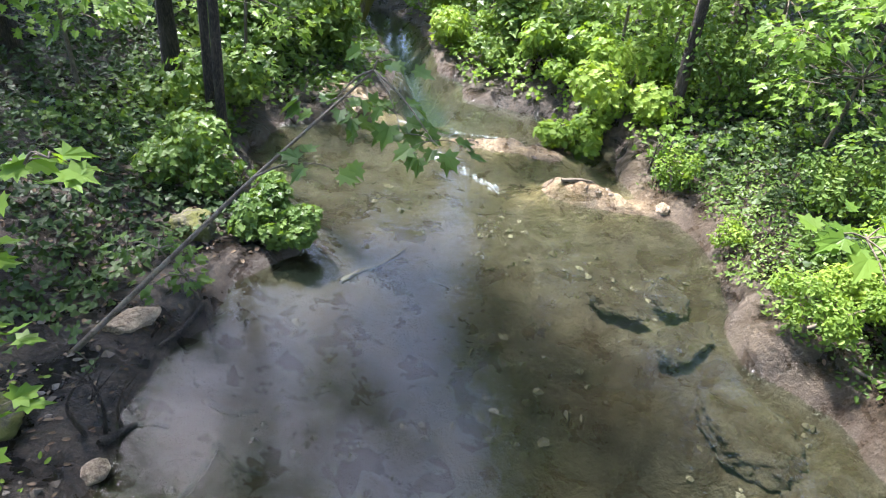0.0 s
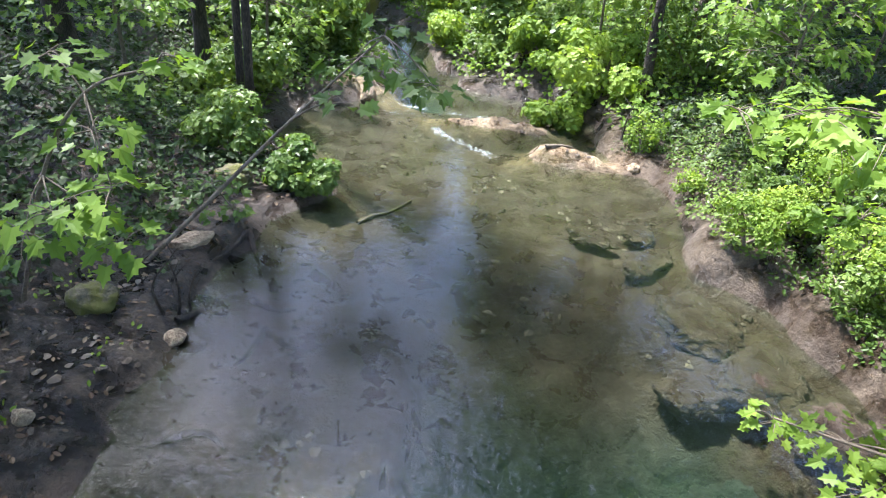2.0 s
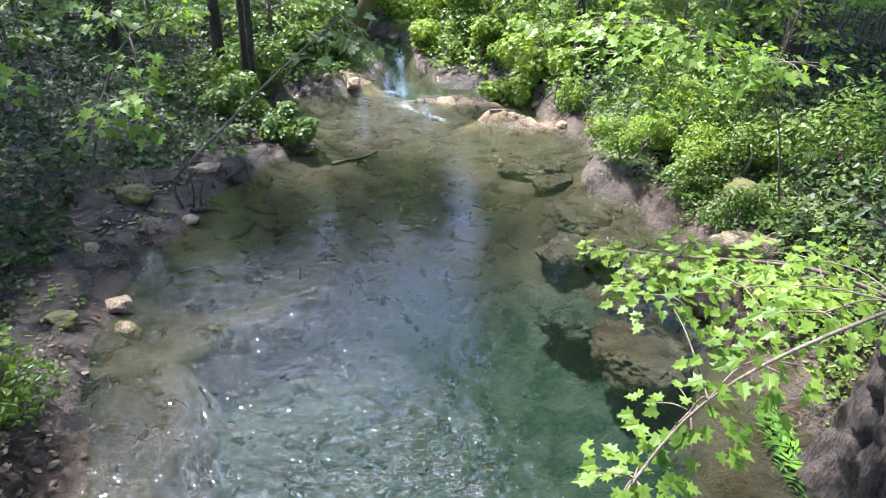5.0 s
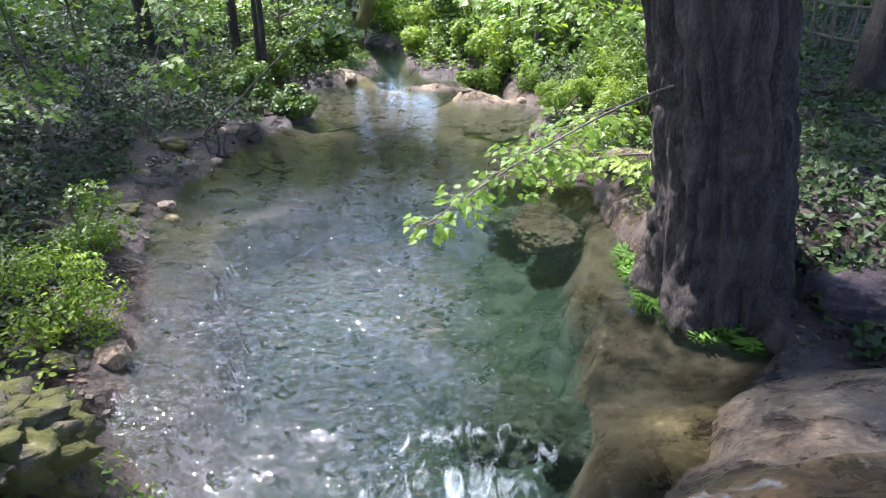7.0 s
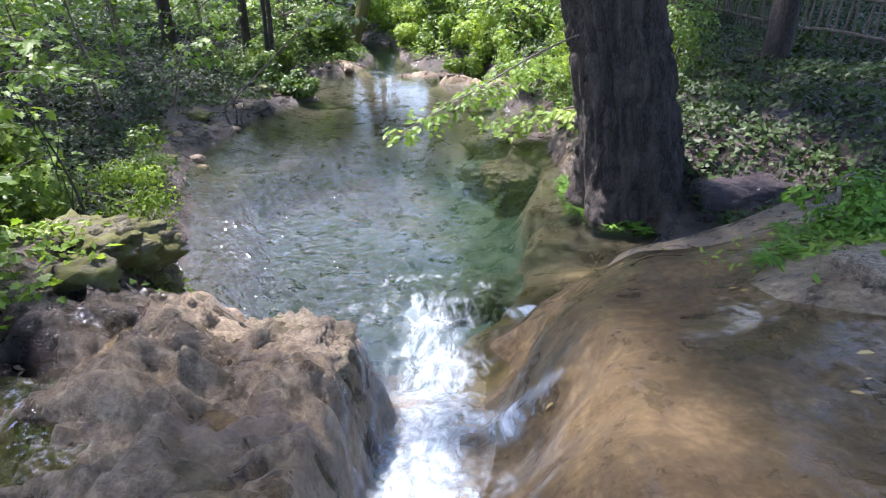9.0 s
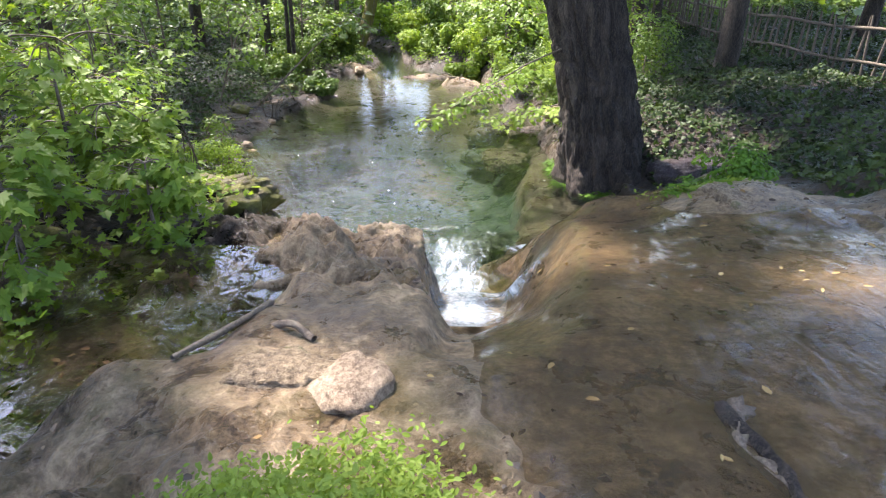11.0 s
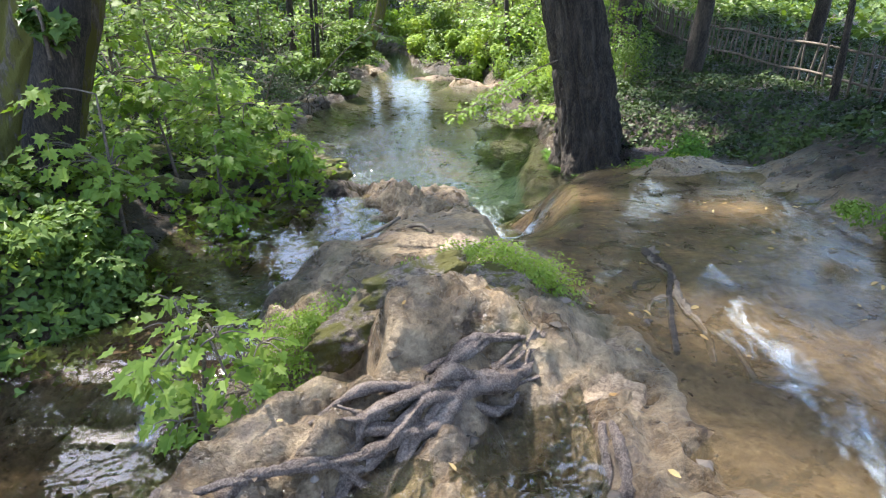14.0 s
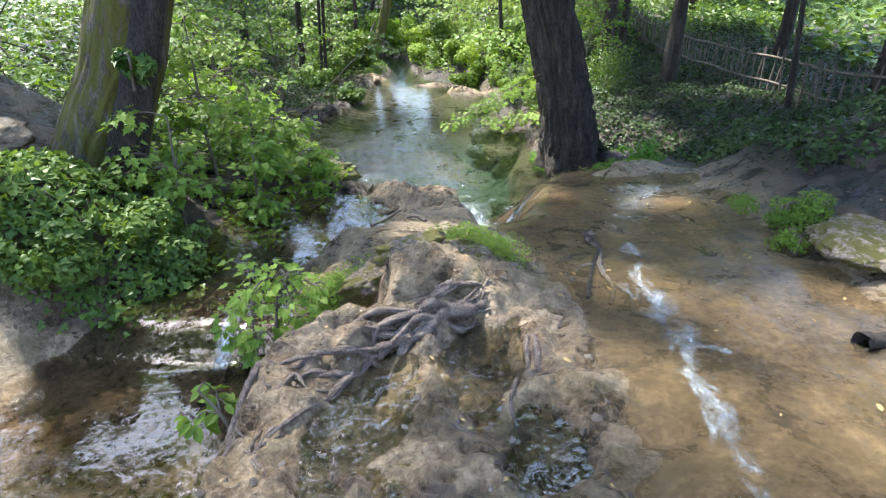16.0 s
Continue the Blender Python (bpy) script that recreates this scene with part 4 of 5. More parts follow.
# shrubs along the banks
k = 0
for (x, y, r, h, n, mat, kind, size, what) in [
    (1.78, 3.42, 0.42, 0.34, 2200, BRIGHT, "oval", (0.035, 0.065), "bright yellow-green leafy clump at the water's edge"), (1.72, 4.75, 0.22, 0.14, 420, BRIGHT, "oval", (0.035, 0.06), "small bright green clump on the bank"),
    (1.45, 5.75, 0.26, 0.3, 520, BRIGHT, "oval", (0.04, 0.07), "upright fresh green clump on the bank"), (2.35, 2.85, 0.35, 0.3, 900, BRIGHT, "oval", (0.035, 0.06), "light green clump beside the stone"),
    (2.15, 2.5, 0.3, 0.25, 700, SHRUB, "oval", (0.04, 0.07), "green plants spilling over the muddy edge"), (2.3, 1.75, 0.3, 0.2, 600, SHRUB, "oval", (0.04, 0.07), "green plants spilling over the muddy edge"), (2.15, 4.2, 0.35, 0.25, 800, SHRUB, "oval", (0.04, 0.07), "green plants on the bank"), (2.65, 2.6, 0.4, 0.35, 900, SHRUB, "oval", (0.04, 0.07), "green plants over the stone"), (2.5, 3.8, 0.4, 0.35, 900, BRIGHT, "oval", (0.04, 0.07), "light green plants on the bank"),
    (2.9, 3.3, 0.6, 0.5, 1500, SHRUB, "oval", (0.05, 0.09), "dark glossy-leaved shrub on the slope"), (2.6, 4.7, 0.6, 0.5, 1300, SHRUB, "oval", (0.05, 0.09), "dark glossy-leaved shrub on the slope"),
    (3.6, 2.2, 0.8, 0.6, 1600, SHRUB, "oval", (0.05, 0.09), "broad green shrub on the slope"), (1.25, 7.5, 0.9, 0.6, 1500, BRIGHT, "maple", (0.08, 0.13), "sunlit yellow-green bush over the water"), (0.75, 7.1, 0.5, 0.35, 800, BRIGHT, "maple", (0.08, 0.12), "sunlit yellow-green bush over the water"),
    (2.5, 7.0, 0.9, 0.8, 1500, SHRUB, "oval", (0.07, 0.12), "dense green bush on the bank"), (0.3, 9.6, 0.9, 0.6, 1100, SHRUB, "maple", (0.1, 0.15), "green bush on the far bank"), (-0.2, 9.2, 0.5, 0.3, 700, SHRUB, "maple", (0.08, 0.13), "low green bush over the far water"), (0.5, 8.5, 0.5, 0.35, 800, BRIGHT, "maple", (0.08, 0.13), "sunlit green bush over the far water"), (-0.7, 10.3, 0.6, 0.4, 800, BRIGHT, "maple", (0.09, 0.14), "sunlit green bush over the far water"), (-2.7, 8.9, 0.5, 0.35, 800, SHRUB, "maple", (0.08, 0.13), "low green bush over the far water"), 
    (-1.0, 12.4, 0.8, 0.6, 1100, BRIGHT, "maple", (0.09, 0.14), "sunlit green bush closing the far bend"), (-1.9, 13.9, 0.9, 0.8, 1100, MAPLE, "maple", (0.1, 0.15), "green bush closing the far bend"), (-3.3, 14.6, 1.0, 0.8, 1100, MAPLE, "maple", (0.1, 0.15), "green bush closing the far bend"), (-3.5, 10.9, 0.4, 0.3, 500, BRIGHT, "oval", (0.07, 0.11), "bright bush beside the leaning trunk"), (-3.3, 9.0, 0.9, 0.6, 1200, SHRUB, "maple", (0.1, 0.15), "green bush on the far bank"),
    (-2.35, 4.42, 0.38, 0.26, 1100, SHRUB, "maple", (0.06, 0.1), "low green bush overhanging the water"), (-3.2, 4.9, 0.5, 0.35, 800, SHRUB, "maple", (0.07, 0.11), "low green bush on the bank"), (-3.6, 6.4, 0.7, 0.5, 1000, SHRUB, "maple", (0.08, 0.13), "green bush beside the nook"),
    (-2.05, -1.75, 0.4, 0.28, 1100, BRIGHT, "oval", (0.03, 0.06), "light green herb clump on the bank"), (-2.55, -0.7, 0.45, 0.3, 1000, SHRUB, "oval", (0.035, 0.07), "green herb clump on the bank"),
    (-2.7, -2.6, 0.7, 0.5, 1500, SHRUB, "maple", (0.06, 0.1), "tangled green bush on the bank"), (-1.95, -6.55, 0.4, 0.35, 1300, SHRUB, "ivy", (0.05, 0.085), "ivy bush hanging to the channel"),
    (-2.55, -7.35, 0.45, 0.3, 1000, SHRUB, "ivy", (0.05, 0.085), "ivy bush at the water"), (3.0, -6.45, 0.34, 0.2, 1500, BRIGHT, "oval", (0.025, 0.045), "low green cress-like clump on the bank"), (2.85, -6.95, 0.16, 0.1, 300, BRIGHT, "oval", (0.025, 0.045), "low green cress-like clump on the bank"),
    (2.75, -3.55, 0.34, 0.2, 900, FERN, "oval", (0.04, 0.07), "leafy green clump beside the little fall")]:
    k += 1
    shrub(what, (x, y), (r, r, h), int(n * 1.7), (size[0] * 0.72, size[1] * 0.78), kind, mat, 100 + k, lumps=10)


def fern(x, y, n, length, seed, lean=(0, 0)):
    rng = np.random.default_rng(seed)
    g = float(land(x, y))
    e = thing("fern", "arching green fern at the foot of the old tree", "fern", "ferns", (x, y, g))
    for s in range(n):
        a = rng.uniform(0, 6.28)
        d = np.array([math.cos(a) + lean[0], math.sin(a) + lean[1], 0.0])
        d /= np.linalg.norm(d)
        L = length * rng.uniform(0.7, 1.1)
        u = np.linspace(0.12, 1, 15)
        mid = np.array((x, y, g)) + u[:, None] * d * L * 0.85 + np.stack([0 * u, 0 * u, L * (0.75 * u - 0.8 * u * u)], -1)
        sidev = np.cross(d, (0, 0, 1))
        P = np.vstack([mid, mid])
        T = np.vstack([np.tile(sidev, (15, 1)), np.tile(-sidev, (15, 1))]) + 0.35 * d
        N = np.tile((0, 0, 1.0), (30, 1)) + 0.15 * rng.normal(size=(30, 3))
        w = np.tile(L * 0.34 * np.sin(np.pi * np.clip(u * 0.88 + 0.1, 0, 1)), 2)
        part("frond", leaf_mesh("frond", P, N, np.maximum(w, 0.01), "long", FERN, rng, T), e)
    return e


for s, (x, y) in enumerate([(2.12, -1.22), (2.28, -1.32), (2.0, -1.0), (1.98, -0.8), (2.42, -1.4), (1.95, -0.5), (1.95, -0.2)]):
    fern(x, y, 7, 0.30, 800 + s, (-0.5, -0.5))
for s, (x, y) in enumerate([(2.35, -3.95), (2.6, -3.9), (2.2, -4.1), (2.8, -3.85), (2.45, -3.75)]):
    fern(x, y, 8, 0.2, 820 + s)

# ---------------------------------------------------------------- the wood behind
rng = np.random.default_rng(9)
for s in range(30):
    y = rng.uniform(12.5, 26)
    x = rng.uniform(-1, 1) * (5 + y * 0.7)
    if abs(x + 1.2) < 1.8:
        x += 4 * np.sign(x + 1.2)
    g = float(land(x, y))
    r = rng.uniform(0.05, 0.15)
    tree("slender forest tree with a leafy crown", (x, y, g), (x + rng.normal() * 0.5, y + rng.normal() * 0.5, g + (rng.uniform(2.4, 3.2) if -10 < x < -2 else rng.uniform(3.5, 5.5))), r, r * 0.5, BARK, (520, (2.2, 2.2, 1.8)), 300 + s, (0, 0), 2, 8, leaf=("maple", (0.3, 0.5)))
for s, (x, y, h, r, dx) in enumerate([(1.75, 6.9, 7, 0.065, -0.5), (-3.42, 5.95, 7, 0.045, 0.3), (-3.28, 5.85, 7, 0.05, 0.3), (-4.2, 6.95, 7, 0.09, 0.2), (-3.0, 9.6, 7, 0.07, 0.2), (-5.2, 0.4, 7, 0.09, 0.5), (6.2, -0.5, 5, 0.05, -0.5)]):
    g = float(land(x, y))
    tree("slender dark tree on the bank", (x, y, g), (x + dx, y, g + h), r, r * 0.6, BARK, (45, (1.0, 1.0, 0.9)), 360 + s, (0, 0), 2, 10, leaf=("maple", (0.22, 0.34)))
# added trees, crowns out of view, placed to block sun and sky
for s, (x, y, h, r, n) in enumerate([(-9.6, 9.6, 5.5, 0.15, 900), (-9.8, 6.4, 5.5, 0.15, 700), (-7.6, -2.6, 7, 0.14, 500), (-7.0, -6.5, 7, 0.14, 1200), (7.2, -4.6, 6.0, 0.14, 1600), (7.6, -0.6, 6.0, 0.15, 2600), (6.6, -8.0, 6.5, 0.14, 1600), (8.0, 3.6, 6.0, 0.14, 2600), (5.0, 6.4, 6.0, 0.1, 2000), (-8.2, 4.0, 6.0, 0.12, 800), (-7.0, 1.6, 5.6, 0.12, 320)]):
    g = float(land(x, y))
    tree("added tall broadleaf tree that shades the bank", (x, y, g), (x + 0.2, y, g + h), r, r * 0.6, BARK, (n, (2.6, 2.6, 1.5)), 390 + s, (0, 0), 4, 12, leaf=("maple", (0.24, 0.36)))
# added trees whose crowns keep sky reflections off the pool
for s, (x, y, h, r, n, w, up) in enumerate([(3.0, 8.8, 6.0, 0.14, 2300, 2.2, 3.0), (4.4, 5.6, 6.4, 0.16, 2300, 2.3, 2.8), (3.2, 12.2, 7.0, 0.16, 2000, 2.4, 3.6), (5.6, 9.6, 7.0, 0.16, 2000, 2.4, 3.4), (1.9, 15.0, 7.5, 0.16, 1800, 2.4, 4.0), (5.0, 2.2, 7.2, 0.16, 2200, 2.4, 2.4), (-5.6, 6.3, 7.6, 0.14, 750, 1.9, 1.6)]):
    g = float(land(x, y))
    tree("added tall leafy tree that screens the sky from the pool", (x, y, g), (x + 0.1, y, g + h), r, r * 0.55, BARK, (n, (w, w, up)), 460 + s, (0, 0), 4, 12, leaf=("maple", (0.22, 0.34)))
# added far crowns that fill the low sky mirrored in the water
rng = np.random.default_rng(19)
for s in range(22):
    x = -17 + 1.6 * s + rng.normal() * 0.5
    y = 21 + 5 * (s % 3) + rng.normal()
    g = float(land(x, y))
    tree("added tall forest tree closing the valley's low sky", (x, y, g), (x + rng.normal() * 0.5, y, g + rng.uniform(5.0, 7.0)), 0.17, 0.1, BARK, (1500, (2.4, 2.4, 4.8)), 420 + s, (0, 0), 3, 8, leaf=("ivy", (0.4, 0.6)))
leaning = thing("tree", "mossy leaning trunk across the far stream", "tree", "", (-2.75, 11.35, 0.1))
part("trunk", tube("trunk", [(-2.85, 11.35, -0.1), (-2.62, 11.35, 0.45), (-2.32, 11.4, 1.2), (-1.95, 11.5, 2.8)], [0.28, 0.21, 0.18, 0.15], MOSSBARK, 20, 0.1, 31), leaning)
part("bare_limb", tube("bare_limb", [(-3.25, 11.1, 0.15), (-2.9, 11.15, 0.6), (-2.55, 11.3, 1.4)], [0.07, 0.06, 0.04], ROOTWOOD, 10, 0.08, 32), leaning, "pale bare limb")

tuft = shrub("tuft of pale ivy growing on the mossy trunk", (-2.2, -5.98, 2.49), (0.17, 0.1, 0.15), 260, (0.05, 0.085), "ivy", SHRUB, 190, 2, "ivy", base=2.4)

# ---------------------------------------------------------------- rocks


def rock(label, at, radii, mat, seed, turn=0.0, name="rock", rough=0.32, category="rock", detail=4, group="", angular=True):
    bm = bmesh.new()
    detail = 5 if max(radii) > 0.18 else detail
    bmesh.ops.create_icosphere(bm, subdivisions=detail, radius=1.0)
    o = Vector((seed * 3.7, seed * 1.3, seed * 2.1))
    r_ = random.Random(seed)
    cuts = [(Vector((r_.gauss(0, 1), r_.gauss(0, 1), r_.gauss(0, 0.8))).normalized(), r_.uniform(0.62, 0.9)) for _ in range(11 if angular else 0)]
    for v in bm.verts:
        n = v.co.normalized()
        k = min([1.0] + [o_ / max(n.dot(c_), 0.05) for c_, o_ in cuts])
        m = Vector((n.x * radii[0], n.y * radii[1], n.z * radii[2]))
        k *= 1 + rough * 0.55 * noise.noise(n * 1.6 + o) + rough * 0.35 * (0.4 - abs(noise.noise(n * 4.0 + o))) + rough * 0.25 * noise.noise(m * 16 + o)
        k *= 1 - rough * 0.30 * abs(noise.noise(m * 28 + o)) + rough * 0.14 * noise.noise(m * 60 + o)
        q = n * k
        q.z = q.z if q.z < 0.55 else 0.55 + (q.z - 0.55) * 0.45
        v.co = Vector((q.x * radii[0], q.y * radii[1], q.z * radii[2]))
    me = bpy.data.meshes.new(name)
    bm.to_mesh(me)
    bm.free()
    me.materials.append(mat)
    me.polygons.foreach_set("use_smooth", [True] * len(me.polygons))
    ob = new(name, me)
    ob.matrix_basis = pose(*at, 0, 0, turn)
    return tagged(ob, label, category, group)


def on_land(x, y, sink=0.0):
    return (x, y, float(land(x, y)) - sink)


for s, (x, y, r, mat, what) in enumerate([
    (-3.28, 2.2, (0.17, 0.15, 0.16), MOSSY, "round mossy boulder on the muddy bank"), (-2.96, 3.05, (0.2, 0.1, 0.08), PALE, "flat pale stone at the water's edge"), (-3.15, 1.2, (0.06, 0.06, 0.08), PALE, "small white stone on the bank"),
    (-2.66, 0.66, (0.13, 0.11, 0.1), PALE, "grey-white stone at the water's edge"), (-2.5, 0.42, (0.12, 0.1, 0.07), PALE, "flat pale stone on the shore"), (-2.85, 0.3, (0.12, 0.1, 0.06), MOSSY, "dark stone on the shore"),
    (-2.72, 2.05, (0.09, 0.07, 0.06), PALE, "white stone among the roots"), (-1.72, -1.95, (0.14, 0.12, 0.09), TRAVERTINE, "brown porous stone on the shore"), (-1.9, -2.15, (0.12, 0.1, 0.1), MOSSY, "mossy stone on the shore"),
    (-2.95, 4.15, (0.2, 0.16, 0.2), MOSSY, "mossy block on the bank"), (-2.45, 4.35, (0.16, 0.13, 0.15), MOSSY, "mossy block on the bank"), (1.36, 5.5, (0.1, 0.08, 0.08), PALE, "pale stone by the bank clump"),
    (2.55, 2.2, (0.3, 0.22, 0.2), MOSSY, "grey block of stone with a dark hollow below"), (2.25, 1.4, (0.3, 0.3, 0.2), TRAVERTINE, "brown rock at the water line"),
    (-1.15, -3.2, (0.2, 0.16, 0.16), MOSSY, "large moss-topped block by the fall"), (-0.98, -3.95, (0.18, 0.15, 0.16), MOSSY, "mossy boulder beside the crag"),
   
    (3.3, -7.25, (0.5, 0.42, 0.14), PALEMOSS, "rounded moss-covered boulder on the bank"), (0.34, -6.5, (0.16, 0.13, 0.07), PALE, "smooth pinkish stone on the shelf"), (0.62, -8.62, (0.05, 0.04, 0.03), PALE, "grey cobble in the puddle"),
    (-2.5, -4.75, (0.2, 0.3, 0.12), MOSSY, "mossy stone in the undergrowth"), (-3.75, -6.1, (0.55, 0.4, 0.2), PALE, "pale ledge of rock beside the mossy tree"), (-3.5, -6.75, (0.4, 0.3, 0.18), TRAVERTINE, "ledge of brown rock with moss"),
    (-2.1, 7.55, (0.35, 0.14, 0.1), TRAVERTINE, "sunlit travertine slab in the stream"), (-3.1, 11.6, (0.4, 0.2, 0.15), PALE, "pale stones by the far bend"), (-1.75, 11.0, (0.3, 0.12, 0.06), TRAVERTINE, "brown slab in the far stream")]):
    rock(what, on_land(x, y, 0.25 * r[2] - 0.3 * r[2]), r, mat, 40 + s, 37 * s)
rock("mossy ivy-grown block above the pool", on_land(-1.5, -3.3, 0.17), (0.5, 0.36, 0.34), MOSSY, 167, 20, "rock", 0.8)
rock("dark wet rock under the little fall", on_land(3.45, -1.15, 0.12), (0.55, 0.4, 0.3), WETROCK, 66, 15)
# drowned boulders and ledges
for s, (x, y, z, r) in enumerate([(0.95, 2.1, -0.22, (0.26, 0.2, 0.14)), (1.45, 2.15, -0.10, (0.36, 0.3, 0.13)), (1.2, 2.8, -0.12, (0.4, 0.3, 0.12)), (1.75, 1.65, -0.08, (0.3, 0.35, 0.12)), (0.85, -1.5, -0.78, (0.42, 0.4, 0.3)), (1.4, -2.0, -0.5, (0.34, 0.42, 0.3)),
                                   (1.3, 0.6, -0.2, (0.4, 0.35, 0.16)), (0.95, 1.2, -0.35, (0.3, 0.24, 0.16)), (1.0, 3.6, -0.06, (0.3, 0.16, 0.06)), (1.05, 4.1, -0.05, (0.22, 0.14, 0.06)), (0.55, 4.0, -0.07, (0.25, 0.12, 0.06)), (-1.9, 1.6, -0.1, (0.12, 0.2, 0.05))]):
    drowned = rock("silt-covered boulder under the water", (x, y, z), r, BED, 80 + s, 50 * s, "boulder", 0.5, angular=False, group="drowned boulders")
    # the lower ones carry the deep water's dark green in their colour
    if z < -0.3:
        me_ = drowned.data
        me_.attributes.new("deep", "FLOAT", "POINT").data.foreach_set("value", np.full(len(me_.vertices), 0.85, np.float32))

rock("moss-topped travertine mound with ferns", on_land(2.52, -4.38, 0.15), (0.38, 0.28, 0.2), TRAVERTINE, 118, 5, "rock", 0.35)
# the root mound: slabs of mossy rock
for s, (x, y, r, t) in enumerate([(0.47, -7.4, (0.22, 0.2, 0.2), 20), (0.2, -7.5, (0.3, 0.13, 0.17), 36), (-0.06, -7.72, (0.3, 0.11, 0.13), 42), (-0.28, -7.95, (0.22, 0.09, 0.09), 45), (0.46, -7.62, (0.2, 0.09, 0.09), 25), (0.16, -7.74, (0.28, 0.08, 0.09), 38), (-0.1, -7.98, (0.24, 0.07, 0.08), 42)]):
    rock("grey weathered rock with yellow-green moss on the root mound", on_land(x, y, 0.05), r, PALEMOSS, 120 + s, t, "rock", 0.6, detail=5)
# crag at the fall, root ball
for s, (x, y, r) in enumerate([(-0.1, -4.45, (0.42, 0.24, 0.14)), (0.2, -4.55, (0.24, 0.32, 0.16)), (-0.5, -4.5, (0.3, 0.22, 0.12)), (0.12, -5.05, (0.28, 0.35, 0.10))]):
    rock("rough porous travertine crag at the fall", on_land(x, y, 0.11), r, TRAVERTINE, 140 + s, 25 * s, "rock", 0.75, detail=5)
rock("tangled tan root ball crusted with travertine", on_land(0.15, -6.4, 0.03), (0.26, 0.16, 0.12), TRAVERTINE, 151, 10, "root_ball", 0.45, "root", 4)

rock("smooth peach-coloured flowstone tongue between the puddles", on_land(0.9, -7.98, 0.0), (0.12, 0.46, 0.045), PALE, 171, -22, "flowstone", 0.2, "rock", 5, angular=False)

# ---------------------------------------------------------------- roots and sticks


def root(label, pts, r0, r1, mat=ROOTWOOD, lift=0.4, seed=0, name="root", category="root", rough=0.16, owner=None):
    P = [(x, y, float(land(x, y)) + lift * (r0 + (r1 - r0) * i / (len(pts) - 1))) for i, (x, y) in enumerate(pts)]
    if owner is not None:
        R = list(np.linspace(r0, r1, len(P)) * np.random.default_rng(seed).uniform(0.7, 1.3, len(P)))
        R[0], R[-1] = R[0] * 0.35, R[-1] * 0.35
        return part(name, tube(name, P, R, mat, 12, rough * 2.6, seed, 10), owner)
    ob = new(name, tube(name, P, list(np.linspace(r0, r1, len(P))), mat, 14, rough * 1.8, seed, 10))
    return tagged(ob, label, category, "roots" if category == "root" else "")


root_mass = thing("root_mass", "bundle of twisted grey weathered roots over the mossy mound", "roots", "", on_land(0.2, -8.3))
for s, (pts, r0, r1) in enumerate([
    ([(0.66, -7.85), (0.5, -8.02), (0.36, -8.08), (0.24, -8.22), (0.1, -8.33), (0.0, -8.47), (-0.07, -8.6), (-0.16, -8.68)], 0.05, 0.028), ([(0.62, -7.95), (0.45, -8.1), (0.3, -8.2), (0.15, -8.38), (0.0, -8.53), (-0.17, -8.6), (-0.34, -8.57), (-0.5, -8.5)], 0.045, 0.022),
    ([(0.55, -7.92), (0.4, -8.0), (0.25, -8.12), (0.08, -8.25), (-0.05, -8.4)], 0.04, 0.02), ([(-0.5, -8.5), (-0.53, -8.65), (-0.56, -8.8), (-0.5, -8.93), (-0.42, -9.05)], 0.03, 0.018), ([(-0.17, -8.73), (-0.28, -8.67), (-0.4, -8.72), (-0.48, -8.74)], 0.022, 0.012),
    ([(0.9, -8.04), (0.89, -8.25), (0.82, -8.44), (0.74, -8.5)], 0.03, 0.02), ([(0.73, -8.42), (0.74, -8.62), (0.76, -8.81), (0.84, -9.08)], 0.028, 0.01), ([(0.4, -8.9), (0.47, -8.94), (0.53, -8.88), (0.56, -8.78)], 0.02, 0.012),
    ([(0.01, -8.5), (-0.04, -8.6), (-0.15, -8.74), (-0.28, -8.88), (-0.38, -9.06)], 0.03, 0.018), ([(-0.62, -8.62), (-0.72, -8.75), (-0.66, -8.95), (-0.7, -9.1)], 0.024, 0.014), ([(-0.5, -8.95), (-0.6, -9.08), (-0.66, -9.2)], 0.02, 0.014), ([(-0.3, -8.95), (-0.36, -9.1), (-0.3, -9.25)], 0.02, 0.014)]):
    jr = random.Random(900 + s)
    for q in range(3 if s in (0, 1, 2) else 2):
        off = [(x + jr.gauss(0, 0.03) + 0.024 * (q - 2.2), y + jr.gauss(0, 0.03) - 0.014 * q) for x, y in pts]
        root("twisted grey weathered root over the travertine", off, r0 * jr.uniform(0.35, 0.8), r1 * jr.uniform(0.35, 0.8), seed=900 + 7 * s + q, lift=jr.uniform(-0.1, 0.7), owner=root_mass)
for s, pts in enumerate([[(-2.6, 3.4), (-2.5, 3.2), (-2.4, 3.0)], [(-2.6, 3.38), (-2.65, 3.15), (-2.75, 2.95)], [(-2.2, 2.4), (-2.25, 2.15), (-2.3, 1.95)], [(-2.22, 2.4), (-2.05, 2.28), (-1.9, 2.24)], [(-2.4, 2.7), (-2.2, 2.65), (-2.05, 2.7)], [(-2.5, 1.3), (-2.3, 1.4), (-2.15, 1.32)], [(-2.75, 2.2), (-2.65, 2.4), (-2.5, 2.45)]]):
    root("dark root half sunk in the mud", pts, 0.025, 0.012, BARK, 0.9, 930 + s)
